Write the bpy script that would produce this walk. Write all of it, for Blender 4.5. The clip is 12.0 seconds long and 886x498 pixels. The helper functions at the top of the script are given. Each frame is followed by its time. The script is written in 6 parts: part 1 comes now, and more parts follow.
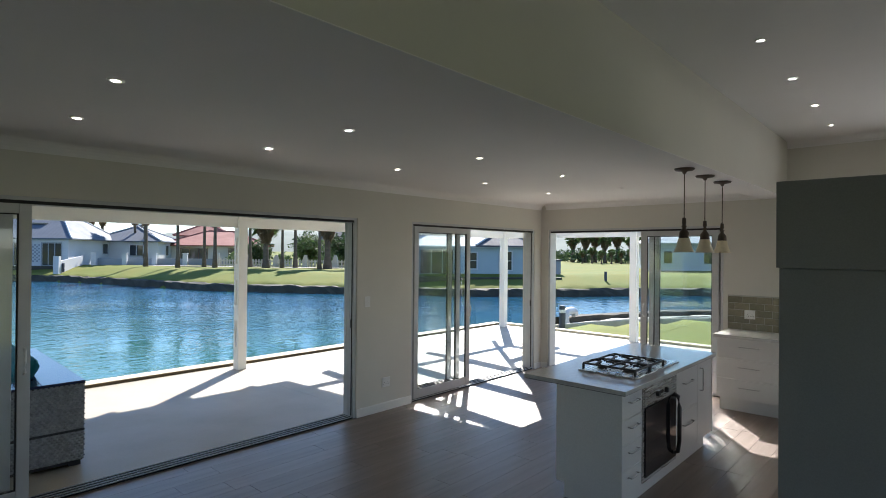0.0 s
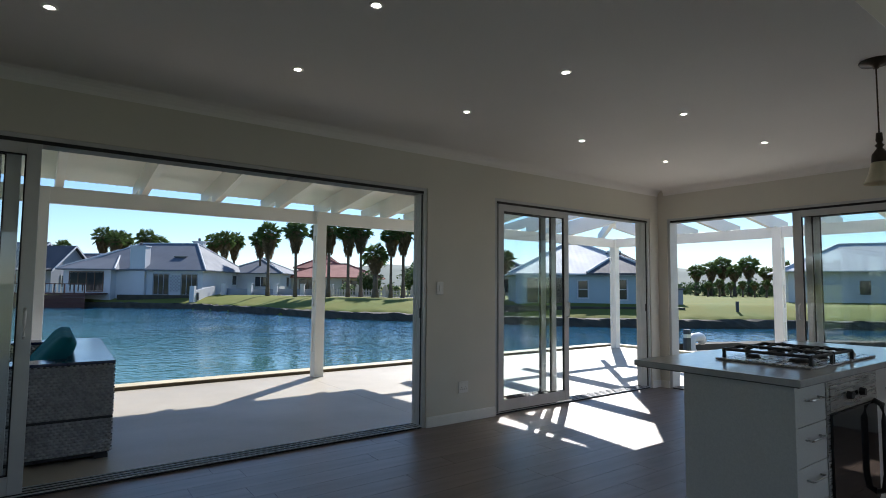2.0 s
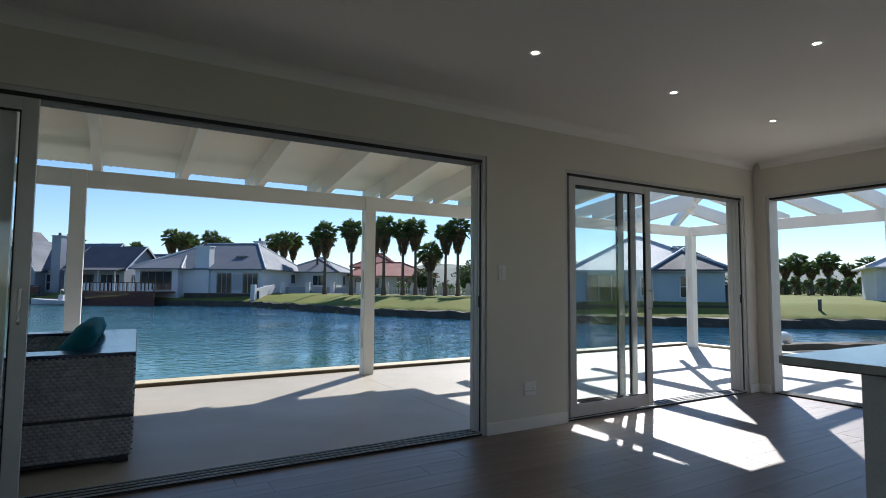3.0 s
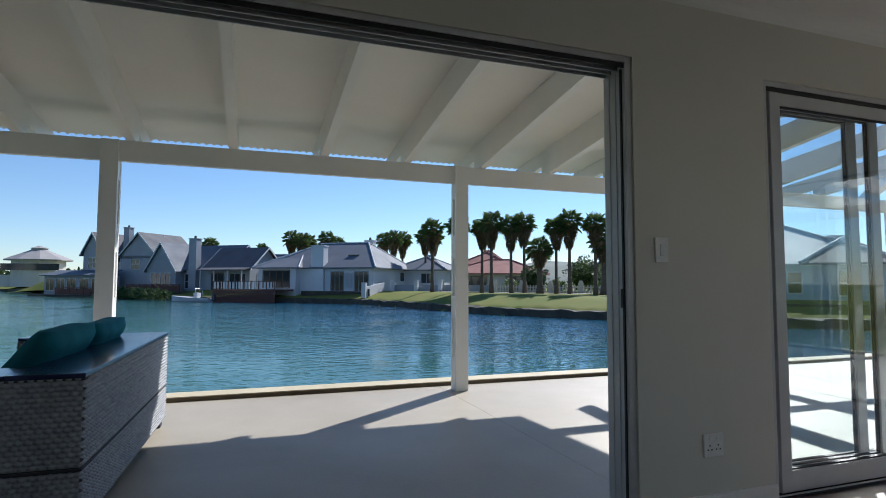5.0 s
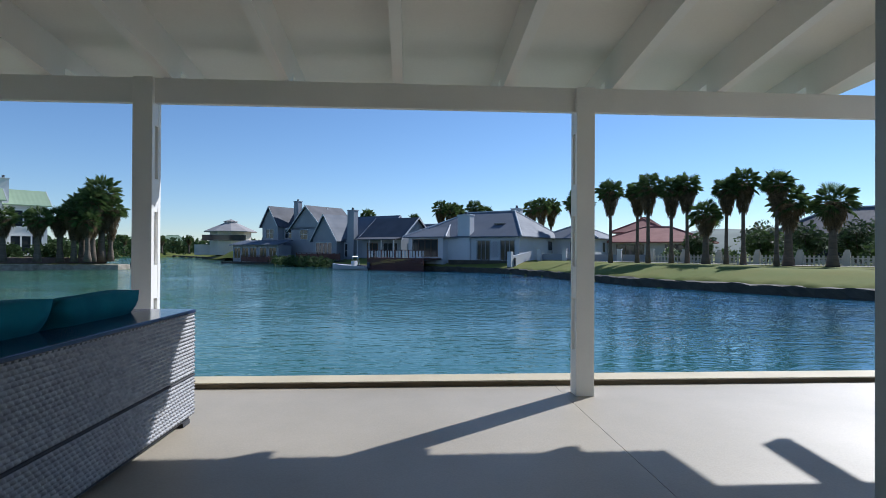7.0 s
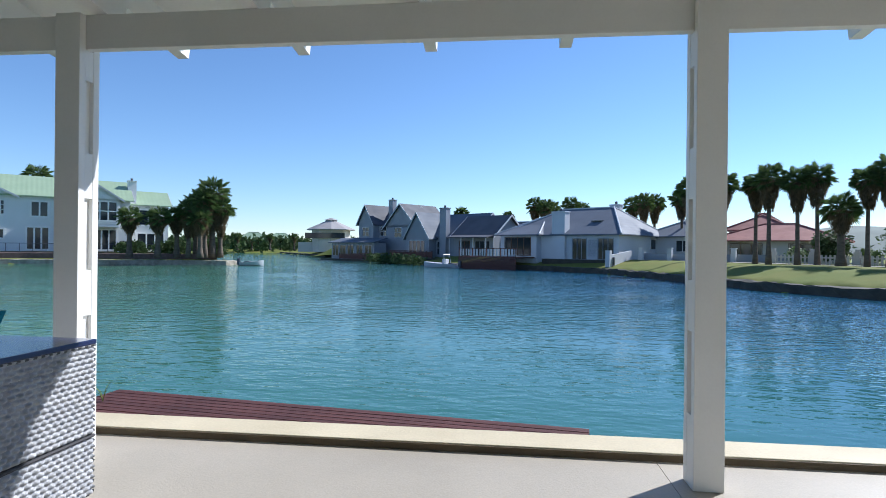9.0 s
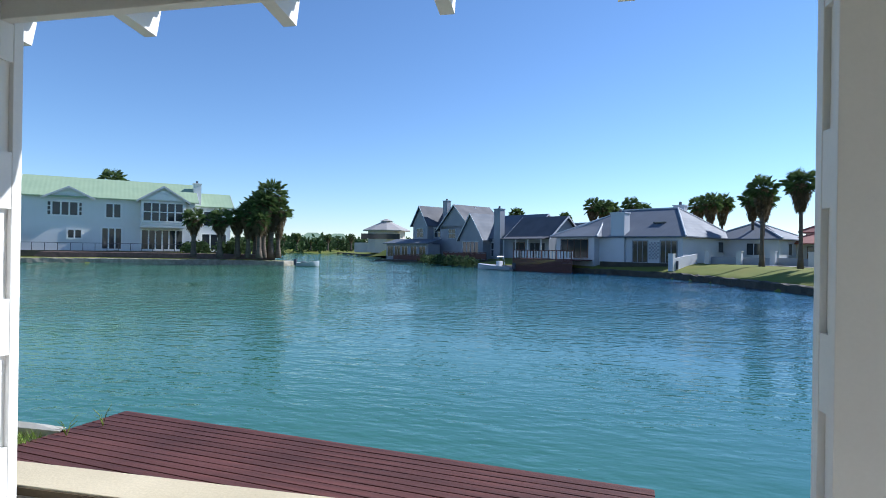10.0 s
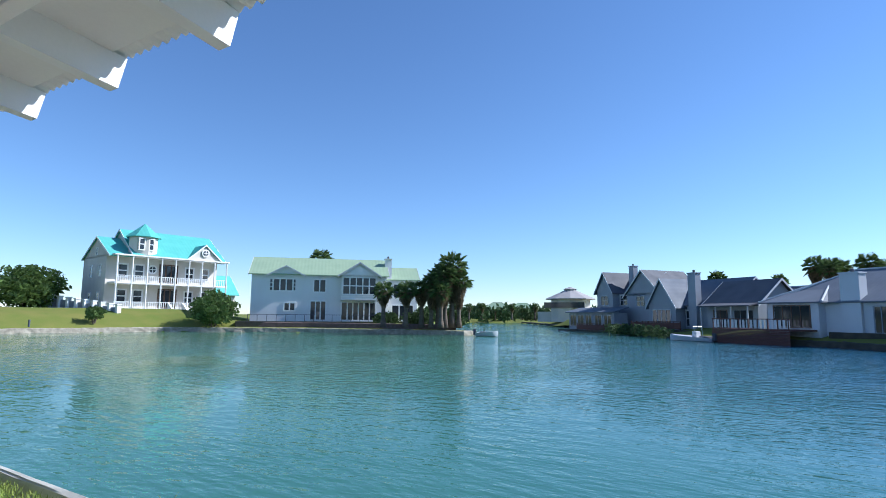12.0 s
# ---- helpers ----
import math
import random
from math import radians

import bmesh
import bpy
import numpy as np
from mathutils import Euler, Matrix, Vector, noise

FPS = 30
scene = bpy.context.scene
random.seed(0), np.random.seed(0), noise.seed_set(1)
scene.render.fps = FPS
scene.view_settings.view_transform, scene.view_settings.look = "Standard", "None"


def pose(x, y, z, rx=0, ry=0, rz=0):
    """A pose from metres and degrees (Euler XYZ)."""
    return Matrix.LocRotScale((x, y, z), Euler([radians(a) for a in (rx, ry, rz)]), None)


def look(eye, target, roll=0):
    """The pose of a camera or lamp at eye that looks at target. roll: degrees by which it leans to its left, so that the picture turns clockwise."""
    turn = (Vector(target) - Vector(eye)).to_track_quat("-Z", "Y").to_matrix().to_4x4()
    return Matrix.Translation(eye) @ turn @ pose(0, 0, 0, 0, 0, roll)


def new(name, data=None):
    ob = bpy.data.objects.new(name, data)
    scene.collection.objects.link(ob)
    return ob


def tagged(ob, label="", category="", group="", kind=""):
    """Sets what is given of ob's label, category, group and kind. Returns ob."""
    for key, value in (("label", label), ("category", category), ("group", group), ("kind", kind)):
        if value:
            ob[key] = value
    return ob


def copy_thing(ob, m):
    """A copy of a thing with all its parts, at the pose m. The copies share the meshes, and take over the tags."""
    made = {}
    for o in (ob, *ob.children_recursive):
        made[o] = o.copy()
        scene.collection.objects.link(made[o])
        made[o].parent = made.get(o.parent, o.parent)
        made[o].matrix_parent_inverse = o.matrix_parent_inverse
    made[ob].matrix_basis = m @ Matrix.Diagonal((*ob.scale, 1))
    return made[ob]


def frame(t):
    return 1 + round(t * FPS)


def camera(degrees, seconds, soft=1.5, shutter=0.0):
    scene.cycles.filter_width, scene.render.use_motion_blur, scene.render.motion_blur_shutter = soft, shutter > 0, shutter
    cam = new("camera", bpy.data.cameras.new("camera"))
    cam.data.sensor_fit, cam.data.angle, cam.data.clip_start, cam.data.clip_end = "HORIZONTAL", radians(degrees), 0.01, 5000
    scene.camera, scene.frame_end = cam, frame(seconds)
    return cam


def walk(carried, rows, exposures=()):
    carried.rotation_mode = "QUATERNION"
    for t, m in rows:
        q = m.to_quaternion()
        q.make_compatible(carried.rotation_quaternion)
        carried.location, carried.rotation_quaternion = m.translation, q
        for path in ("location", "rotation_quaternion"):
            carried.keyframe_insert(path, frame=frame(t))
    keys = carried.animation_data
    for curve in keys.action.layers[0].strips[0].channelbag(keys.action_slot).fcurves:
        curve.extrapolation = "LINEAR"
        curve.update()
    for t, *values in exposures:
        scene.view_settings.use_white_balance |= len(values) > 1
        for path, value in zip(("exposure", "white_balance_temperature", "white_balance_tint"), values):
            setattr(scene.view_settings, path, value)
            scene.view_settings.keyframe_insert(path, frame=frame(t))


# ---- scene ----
cam = camera(77.8, 12.0, 0.9)
EXPO = [(0.0, 1.26, 6350, 11), (0.5, 1.10, 6350, 11), (1.5, 0.74, 6200, 11), (3.0, 0.45, 6150, 11), (5.0, 0.32, 6000, 11), (6.5, 0.12, 5850, 11), (7.2, 0.09, 5750, 11), (9.0, 0.53, 5750, 11), (10.0, 0.52, 5750, 11), (10.5, 0.57, 5650, 11), (11.0, 0.68, 5650, 11), (11.5, 0.68, 5650, 11), (12.0, 0.58, 5550, 11)]
PATH = [
    (0, (-7.643, -4.784, 1.849), (-6.161, -3.441, 1.859), 0.5),
    (0.5, (-7.404, -4.733, 1.718), (-6.017, -3.294, 1.782), 0.5),
    (1, (-7.167, -4.609, 1.594), (-5.885, -3.08, 1.727), 0.5),
    (1.5, (-6.923, -4.433, 1.42), (-5.701, -2.855, 1.561), 0.5),
    (2, (-6.694, -4.212, 1.293), (-5.511, -2.605, 1.43), 0.5),
    (2.5, (-6.495, -3.948, 1.188), (-5.389, -2.287, 1.323), 0.5),
    (3, (-6.315, -3.594, 1.171), (-5.297, -1.878, 1.304), 0.4),
    (3.2, (-6.248, -3.450, 1.162), (-5.245, -1.726, 1.299), 0.4),
    (5, (-5.499, -2.152, 1.115), (-4.838, -0.269, 1.239), 0.2),
    (5.5, (-5.284, -1.833, 1.094), (-4.751, 0.093, 1.191), 0.1),
    (6, (-5.09, -1.523, 1.087), (-4.683, 0.434, 1.142), 0.1),
    (6.5, (-4.913, -1.17, 1.083), (-4.651, 0.812, 1.108), 0.3),
    (7, (-4.734, -0.848, 1.092), (-4.604, 1.148, 1.102), 0.3),
    (9, (-4.336, 0.608, 1.12), (-4.552, 2.597, 1.12), 0.6),
    (9.5, (-4.284, 1.033, 1.14), (-4.604, 3.008, 1.14), 0.6),
    (10, (-4.242, 1.47, 1.231), (-4.657, 3.427, 1.231), 0.9),
    (10.5, (-4.139, 1.854, 1.263), (-4.682, 3.779, 1.293), 0.7),
    (11, (-4.022, 2.201, 1.279), (-4.748, 4.063, 1.354), 0.7),
    (11.5, (-3.894, 2.504, 1.298), (-4.791, 4.284, 1.464), 0.5),
    (12, (-3.718, 2.775, 1.29), (-4.749, 4.472, 1.532), 0.5),
]
walk(cam, [(t, look(eye, target, roll)) for t, eye, target, roll in PATH], EXPO)

# ---- world, sun ----
SUN = Vector((0.785 * math.cos(radians(38.5)), 0.619 * math.cos(radians(38.5)), math.sin(radians(38.5))))
world = bpy.data.worlds.new("world")
scene.world = world
world.use_nodes = True
wt = world.node_tree
sky = wt.nodes.new("ShaderNodeTexSky")
sky.sky_type, sky.sun_disc = "NISHITA", False
sky.sun_elevation = radians(38.5)
sky.sun_rotation = math.atan2(SUN.x, SUN.y)
sky.air_density, sky.dust_density, sky.ozone_density = 0.97, 0.0, 5.2
wt.links.new(sky.outputs[0], wt.nodes["Background"].inputs[0])
wt.nodes["Background"].inputs[1].default_value = 0.105
sun_data = bpy.data.lights.new("sun", "SUN")
sun_data.energy, sun_data.angle, sun_data.color = 5.0, radians(0.53), (1.0, 0.95, 0.88)
sun = new("sun", sun_data)
sun.matrix_world = look(SUN * 50, (0, 0, 0))

# added fill lamps at two assumed openings behind the camera, to brighten the room
for nm, size, watts, m in (("sky_at_back_door", (3.3, 2.1), 2.5, look((-6.9, -8.05, 1.1), (-6.9, 0, 1.1))), ("sky_at_kitchen_window", (1.7, 1.0), 8.0, look((0.1, -5.9, 1.57), (-5, -5.9, 1.57)))):
    ld = bpy.data.lights.new(nm, "AREA")
    ld.shape, ld.size, ld.size_y, ld.energy, ld.color = "RECTANGLE", size[0], size[1], watts, (0.93, 0.96, 1.0)
    new(nm, ld).matrix_world = m


# ---- materials ----
def mk(name, c1, c2=None, scale=3.0, rough=0.6, bump=0.0, bscale=60.0, metal=0.0, rvar=0.1, stretch=(1, 1, 1), island=0.0, spec=0.5, rand=0.0, fine_v=0.14):
    m = bpy.data.materials.new(name)
    m.use_nodes = True
    n, l = m.node_tree.nodes, m.node_tree.links
    b = n["Principled BSDF"]
    tc = n.new("ShaderNodeTexCoord")
    mp = n.new("ShaderNodeMapping")
    mp.inputs["Scale"].default_value = stretch
    l.new(tc.outputs["Object"], mp.inputs[0])
    t1 = n.new("ShaderNodeTexNoise")
    t1.inputs["Scale"].default_value, t1.inputs["Detail"].default_value = scale, 5
    t2 = n.new("ShaderNodeTexNoise")
    t2.inputs["Scale"].default_value, t2.inputs["Detail"].default_value = bscale, 4
    l.new(mp.outputs[0], t1.inputs[0])
    l.new(mp.outputs[0], t2.inputs[0])
    ramp = n.new("ShaderNodeMapRange")
    ramp.inputs[1].default_value, ramp.inputs[2].default_value = 0.32, 0.68
    l.new(t1.outputs["Fac"], ramp.inputs[0])
    mix = n.new("ShaderNodeMix")
    mix.data_type = "RGBA"
    c2 = c2 or tuple(0.86 * v for v in c1)
    mix.inputs["A"].default_value, mix.inputs["B"].default_value = (*c1, 1), (*c2, 1)
    l.new(ramp.outputs[0], mix.inputs["Factor"])
    fine = n.new("ShaderNodeMapRange")
    fine.inputs[3].default_value, fine.inputs[4].default_value = 1 - fine_v, 1 + fine_v
    l.new(t2.outputs["Fac"], fine.inputs[0])
    hsv = n.new("ShaderNodeHueSaturation")
    l.new(mix.outputs["Result"], hsv.inputs["Color"])
    val = fine.outputs[0]
    if rand or island:
        src = n.new("ShaderNodeObjectInfo").outputs["Random"] if rand else n.new("ShaderNodeNewGeometry").outputs["Random Per Island"]
        r = n.new("ShaderNodeMapRange")
        a = rand or island
        r.inputs[3].default_value, r.inputs[4].default_value = 1 - a, 1 + a
        l.new(src, r.inputs[0])
        mul = n.new("ShaderNodeMath")
        mul.operation = "MULTIPLY"
        l.new(r.outputs[0], mul.inputs[0])
        l.new(val, mul.inputs[1])
        val = mul.outputs[0]
    l.new(val, hsv.inputs["Value"])
    l.new(hsv.outputs[0], b.inputs["Base Color"])
    rr = n.new("ShaderNodeMapRange")
    rr.inputs[3].default_value, rr.inputs[4].default_value = max(0.02, rough - rvar), min(1, rough + rvar)
    l.new(t1.outputs["Fac"], rr.inputs[0])
    l.new(rr.outputs[0], b.inputs["Roughness"])
    b.inputs["Metallic"].default_value = metal
    b.inputs["Specular IOR Level"].default_value = spec
    if bump:
        bp = n.new("ShaderNodeBump")
        bp.inputs["Strength"].default_value, bp.inputs["Distance"].default_value = bump, 0.01
        l.new(t2.outputs["Fac"], bp.inputs["Height"])
        l.new(bp.outputs[0], b.inputs["Normal"])
    return m


def ribbed(name, c1, c2, pitch, axis="X", rough=0.5):
    """Painted sheet metal with standing ribs."""
    m = mk(name, c1, c2, 0.6, rough, 0, 8)
    n, l = m.node_tree.nodes, m.node_tree.links
    w = n.new("ShaderNodeTexWave")
    w.bands_direction = axis
    w.inputs["Scale"].default_value = 0.314 / pitch
    tc = n.new("ShaderNodeTexCoord")
    l.new(tc.outputs["Object"], w.inputs[0])
    bp = n.new("ShaderNodeBump")
    bp.inputs["Strength"].default_value, bp.inputs["Distance"].default_value = 0.22, 0.03
    l.new(w.outputs["Fac"], bp.inputs["Height"])
    l.new(bp.outputs[0], n["Principled BSDF"].inputs["Normal"])
    return m


def glass(name, tint=(0.93, 0.97, 0.96), rough=0.0):
    m = bpy.data.materials.new(name)
    m.use_nodes = True
    b = m.node_tree.nodes["Principled BSDF"]
    b.inputs["Base Color"].default_value = (*tint, 1)
    b.inputs["Roughness"].default_value = rough
    b.inputs["Transmission Weight"].default_value = 1
    b.inputs["IOR"].default_value = 1.45
    return m


def water_material():
    m = bpy.data.materials.new("lake_water")
    m.use_nodes = True
    n, l = m.node_tree.nodes, m.node_tree.links
    b = n["Principled BSDF"]
    tc = n.new("ShaderNodeTexCoord")
    patch = n.new("ShaderNodeTexNoise")
    patch.inputs["Scale"].default_value, patch.inputs["Detail"].default_value = 0.06, 3
    l.new(tc.outputs["Object"], patch.inputs[0])
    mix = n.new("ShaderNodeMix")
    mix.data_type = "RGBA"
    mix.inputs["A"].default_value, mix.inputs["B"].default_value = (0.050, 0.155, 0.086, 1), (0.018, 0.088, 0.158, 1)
    # base colour greener on the west side, bluer to the east
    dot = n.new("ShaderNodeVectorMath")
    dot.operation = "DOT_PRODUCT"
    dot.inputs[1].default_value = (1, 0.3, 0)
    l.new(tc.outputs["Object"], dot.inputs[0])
    eastward = n.new("ShaderNodeMapRange")
    eastward.inputs[1].default_value, eastward.inputs[2].default_value, eastward.inputs[3].default_value, eastward.inputs[4].default_value = -12, 16, -0.28, 0.7
    l.new(dot.outputs["Value"], eastward.inputs[0])
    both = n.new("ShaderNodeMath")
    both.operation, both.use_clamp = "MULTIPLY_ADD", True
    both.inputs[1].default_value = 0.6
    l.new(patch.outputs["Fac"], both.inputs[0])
    l.new(eastward.outputs[0], both.inputs[2])
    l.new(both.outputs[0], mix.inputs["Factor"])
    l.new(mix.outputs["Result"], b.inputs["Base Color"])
    b.inputs["Roughness"].default_value, b.inputs["IOR"].default_value = 0.045, 1.33
    hs = []
    for s, st in ((1.5, (1, 2.2, 1)), (4.6, (1, 1.8, 1)), (0.12, (1, 1, 1))):
        mp = n.new("ShaderNodeMapping")
        mp.inputs["Scale"].default_value = st
        mp.inputs["Rotation"].default_value = (0, 0, 0.25)
        l.new(tc.outputs["Object"], mp.inputs[0])
        t = n.new("ShaderNodeTexNoise")
        t.inputs["Scale"].default_value, t.inputs["Detail"].default_value = s, 2
        l.new(mp.outputs[0], t.inputs[0])
        hs.append(t.outputs["Fac"])
    a = n.new("ShaderNodeMath")
    a.operation = "MULTIPLY_ADD"
    a.inputs[1].default_value = 0.3
    l.new(hs[1], a.inputs[0])
    l.new(hs[0], a.inputs[2])
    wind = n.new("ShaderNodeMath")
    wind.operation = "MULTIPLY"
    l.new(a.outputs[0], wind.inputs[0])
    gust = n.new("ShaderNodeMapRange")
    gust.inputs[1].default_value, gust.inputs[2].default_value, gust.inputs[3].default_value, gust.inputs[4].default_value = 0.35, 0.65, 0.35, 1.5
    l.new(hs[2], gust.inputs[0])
    # ripple strength ramps up away from the near bank to steer the reflections
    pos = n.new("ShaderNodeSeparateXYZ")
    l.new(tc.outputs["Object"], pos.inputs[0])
    ripple_ramp = n.new("ShaderNodeMapRange")
    ripple_ramp.inputs[1].default_value, ripple_ramp.inputs[2].default_value, ripple_ramp.inputs[3].default_value, ripple_ramp.inputs[4].default_value = 8, 26, 0.30, 1.2
    l.new(pos.outputs[1], ripple_ramp.inputs[0])
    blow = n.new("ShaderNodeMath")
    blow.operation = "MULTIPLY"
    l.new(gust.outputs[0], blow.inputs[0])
    l.new(ripple_ramp.outputs[0], blow.inputs[1])
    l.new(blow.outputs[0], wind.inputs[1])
    bp = n.new("ShaderNodeBump")
    bp.inputs["Strength"].default_value, bp.inputs["Distance"].default_value = 1.0, 0.08
    l.new(wind.outputs[0], bp.inputs["Height"])
    l.new(bp.outputs[0], b.inputs["Normal"])
    return m


M_WALL = mk("warm_grey_paint", (0.70, 0.68, 0.61), (0.67, 0.65, 0.585), 1.2, 0.75, 0.05, 220, fine_v=0.03)
M_CEIL = mk("ceiling_paint", (0.87, 0.86, 0.84), (0.84, 0.83, 0.81), 0.8, 0.85, 0.03, 160, fine_v=0.03)
M_WHITE = mk("white_gloss_paint", (0.83, 0.82, 0.79), (0.79, 0.78, 0.75), 2.5, 0.42, 0.03, 70, fine_v=0.03)
M_BOARD = mk("white_board_paint", (0.83, 0.81, 0.76), (0.79, 0.77, 0.72), 1.5, 0.6, 0.04, 50, fine_v=0.04)
M_ALU = mk("anodised_aluminium", (0.58, 0.59, 0.60), (0.53, 0.54, 0.55), 6, 0.35, 0.02, 300, metal=0.1, fine_v=0.04)
M_DARK = mk("black_rubber_seal", (0.015, 0.015, 0.017), None, 5, 0.6)
M_GLASS = glass("window_glass")
M_FLOOR = mk("grey_brown_laminate", (0.205, 0.152, 0.125), (0.14, 0.102, 0.084), 2.2, 0.42, 0.06, 26, stretch=(0.35, 5, 1), rand=0.10, rvar=0.06, spec=0.8)
M_FLOOR2 = mk("grey_brown_laminate_rest", (0.205, 0.152, 0.125), (0.14, 0.102, 0.084), 2.2, 0.42, 0.06, 26, stretch=(0.35, 5, 1), island=0.10, rvar=0.06, spec=0.8)
M_CONC = mk("floated_concrete", (0.435, 0.385, 0.305), (0.345, 0.305, 0.24), 0.9, 0.52, 0.12, 90, spec=0.6)
M_CURB = mk("cream_painted_curb", (0.60, 0.52, 0.36), (0.50, 0.43, 0.29), 2.0, 0.7, 0.2, 60)
# inner curb face: tan, with the shade on it put into the colour
M_CURBD = mk("tan_curb_side_shade_dark", (0.12, 0.085, 0.045), (0.085, 0.06, 0.03), 3.0, 0.75, 0.2, 50)
M_CAB = mk("white_melamine", (0.74, 0.74, 0.72), (0.71, 0.71, 0.69), 1.5, 0.38, 0.02, 120)
M_CABG = mk("grey_melamine", (0.26, 0.265, 0.26), (0.24, 0.245, 0.24), 1.5, 0.45, 0.02, 120)
M_STONE = mk("pale_quartz_worktop", (0.60, 0.60, 0.58), (0.52, 0.52, 0.51), 30, 0.16, 0.0, 240, rvar=0.04)
M_STONE_EDGE = mk("dark_worktop_edge", (0.16, 0.16, 0.16), (0.12, 0.12, 0.12), 20, 0.35)
M_STEEL = mk("brushed_steel", (0.60, 0.60, 0.58), (0.5, 0.5, 0.49), 8, 0.28, 0.05, 200, metal=0.9, stretch=(1, 12, 12))
M_IRON = mk("black_cast_iron", (0.018, 0.018, 0.02), (0.03, 0.03, 0.03), 20, 0.45, 0.2, 150)
M_OVEN = mk("black_oven_glass", (0.012, 0.012, 0.014), (0.016, 0.016, 0.018), 5, 0.05, 0, 10, rvar=0.02)
M_BRONZE = mk("dark_bronze", (0.07, 0.055, 0.045), (0.10, 0.08, 0.06), 12, 0.42, 0.1, 90, metal=0.7)
M_SHADE = mk("cream_glass_shade", (0.80, 0.72, 0.52), (0.74, 0.65, 0.45), 6, 0.3, 0.02, 60)
M_TILE = mk("olive_glazed_tile", (0.27, 0.25, 0.18), (0.21, 0.195, 0.145), 9, 0.18, 0.1, 60, rand=0.18)
M_GROUT = mk("pale_grout", (0.50, 0.49, 0.45), None, 30, 0.85, 0.2, 200)
M_PLASTIC = mk("white_plastic", (0.80, 0.80, 0.78), (0.78, 0.78, 0.76), 4, 0.35)
M_WICKER = mk("grey_wicker", (0.40, 0.405, 0.42), (0.25, 0.255, 0.27), 28, 0.5, 0.25, 240)
# near-black backing puts the shade between wicker strands into colour
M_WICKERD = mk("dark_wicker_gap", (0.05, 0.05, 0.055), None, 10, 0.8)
M_TOP = mk("navy_glass_top", (0.020, 0.028, 0.075), (0.028, 0.035, 0.09), 3, 0.16, 0.02, 100, rvar=0.05)
M_TEAL = mk("teal_fabric", (0.010, 0.155, 0.195), (0.007, 0.115, 0.155), 6, 0.9, 0.4, 260, spec=0.2)
M_DECK = mk("red_brown_hardwood", (0.125, 0.047, 0.038), (0.072, 0.030, 0.027), 3, 0.68, 0.25, 40, stretch=(0.4, 6, 6), rand=0.2, spec=0.25)
M_GRASS = mk("lawn_grass", (0.125, 0.160, 0.030), (0.178, 0.178, 0.045), 0.35, 0.9, 0.6, 14, spec=0.15)
M_BLADE = mk("grass_blades", (0.22, 0.31, 0.06), (0.30, 0.34, 0.09), 3, 0.8, 0, 10, island=0.3, spec=0.2)
M_LIP = mk("weathered_concrete_edging", (0.60, 0.57, 0.50), (0.44, 0.42, 0.36), 1.5, 0.85, 0.4, 30)
M_ROCK = mk("dark_wet_stone_bank", (0.035, 0.032, 0.024), (0.075, 0.066, 0.045), 1.2, 0.8, 0.8, 6)
M_PALEROCK = mk("pale_stone_bank", (0.36, 0.32, 0.25), (0.19, 0.165, 0.125), 1.8, 0.85, 0.6, 8, rand=0.2)
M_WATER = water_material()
M_HWHITE = mk("white_render_wall", (0.565, 0.575, 0.60), (0.52, 0.53, 0.555), 0.5, 0.8, 0.1, 20)
M_HBRIGHT = mk("bright_white_render_wall", (0.74, 0.74, 0.73), (0.69, 0.69, 0.68), 0.5, 0.8, 0.1, 20)
M_HBEIGE = mk("beige_render_wall", (0.60, 0.56, 0.49), (0.54, 0.50, 0.44), 0.5, 0.8, 0.1, 20)
M_HGREY = mk("blue_grey_clad_wall", (0.29, 0.31, 0.35), (0.25, 0.27, 0.31), 0.6, 0.7, 0.1, 20)
M_HTEAL = mk("pale_blue_clad_wall", (0.36, 0.44, 0.48), (0.32, 0.40, 0.44), 0.6, 0.7, 0.1, 20)
M_ROOFG = ribbed("grey_steel_roof", (0.115, 0.137, 0.172), (0.098, 0.118, 0.15), 0.35, "X", 0.75)
M_ROOFD = ribbed("charcoal_roof", (0.085, 0.09, 0.108), (0.065, 0.07, 0.085), 0.35, "X", 0.75)
M_ROOFW = ribbed("pale_steel_roof", (0.52, 0.54, 0.56), (0.47, 0.49, 0.51), 0.35, "X", 0.7)
M_ROOFGR = ribbed("sage_green_roof", (0.31, 0.40, 0.26), (0.27, 0.36, 0.235), 0.5)
M_ROOFT = ribbed("turquoise_roof", (0.12, 0.44, 0.385), (0.10, 0.40, 0.35), 0.5)
M_ROOFR = mk("terracotta_tile_roof", (0.34, 0.13, 0.10), (0.27, 0.10, 0.08), 0.8, 0.8, 0.5, 6)
M_PANE = mk("dark_window_pane", (0.022, 0.028, 0.036), (0.035, 0.042, 0.05), 0.8, 0.06, 0, 10, rvar=0.03)
M_BROWN = mk("brown_timber_joinery", (0.13, 0.07, 0.04), (0.09, 0.05, 0.03), 2, 0.6, 0.2, 20)
M_REDDECK = mk("dark_red_jetty_timber", (0.12, 0.042, 0.032), (0.075, 0.03, 0.024), 2, 0.7, 0.3, 14, stretch=(1, 1, 4))
M_TRUNK = mk("palm_trunk_bark", (0.15, 0.115, 0.085), (0.09, 0.07, 0.052), 2, 0.9, 0.8, 9, stretch=(1, 1, 4))
M_SKIRT = mk("dry_palm_skirt", (0.28, 0.21, 0.13), (0.19, 0.145, 0.09), 3, 0.9, 0.3, 20, island=0.3, spec=0.1)
M_FROND = mk("palm_fronds", (0.13, 0.185, 0.06), (0.09, 0.14, 0.045), 2, 0.55, 0.0, 10, island=0.35, spec=0.3)
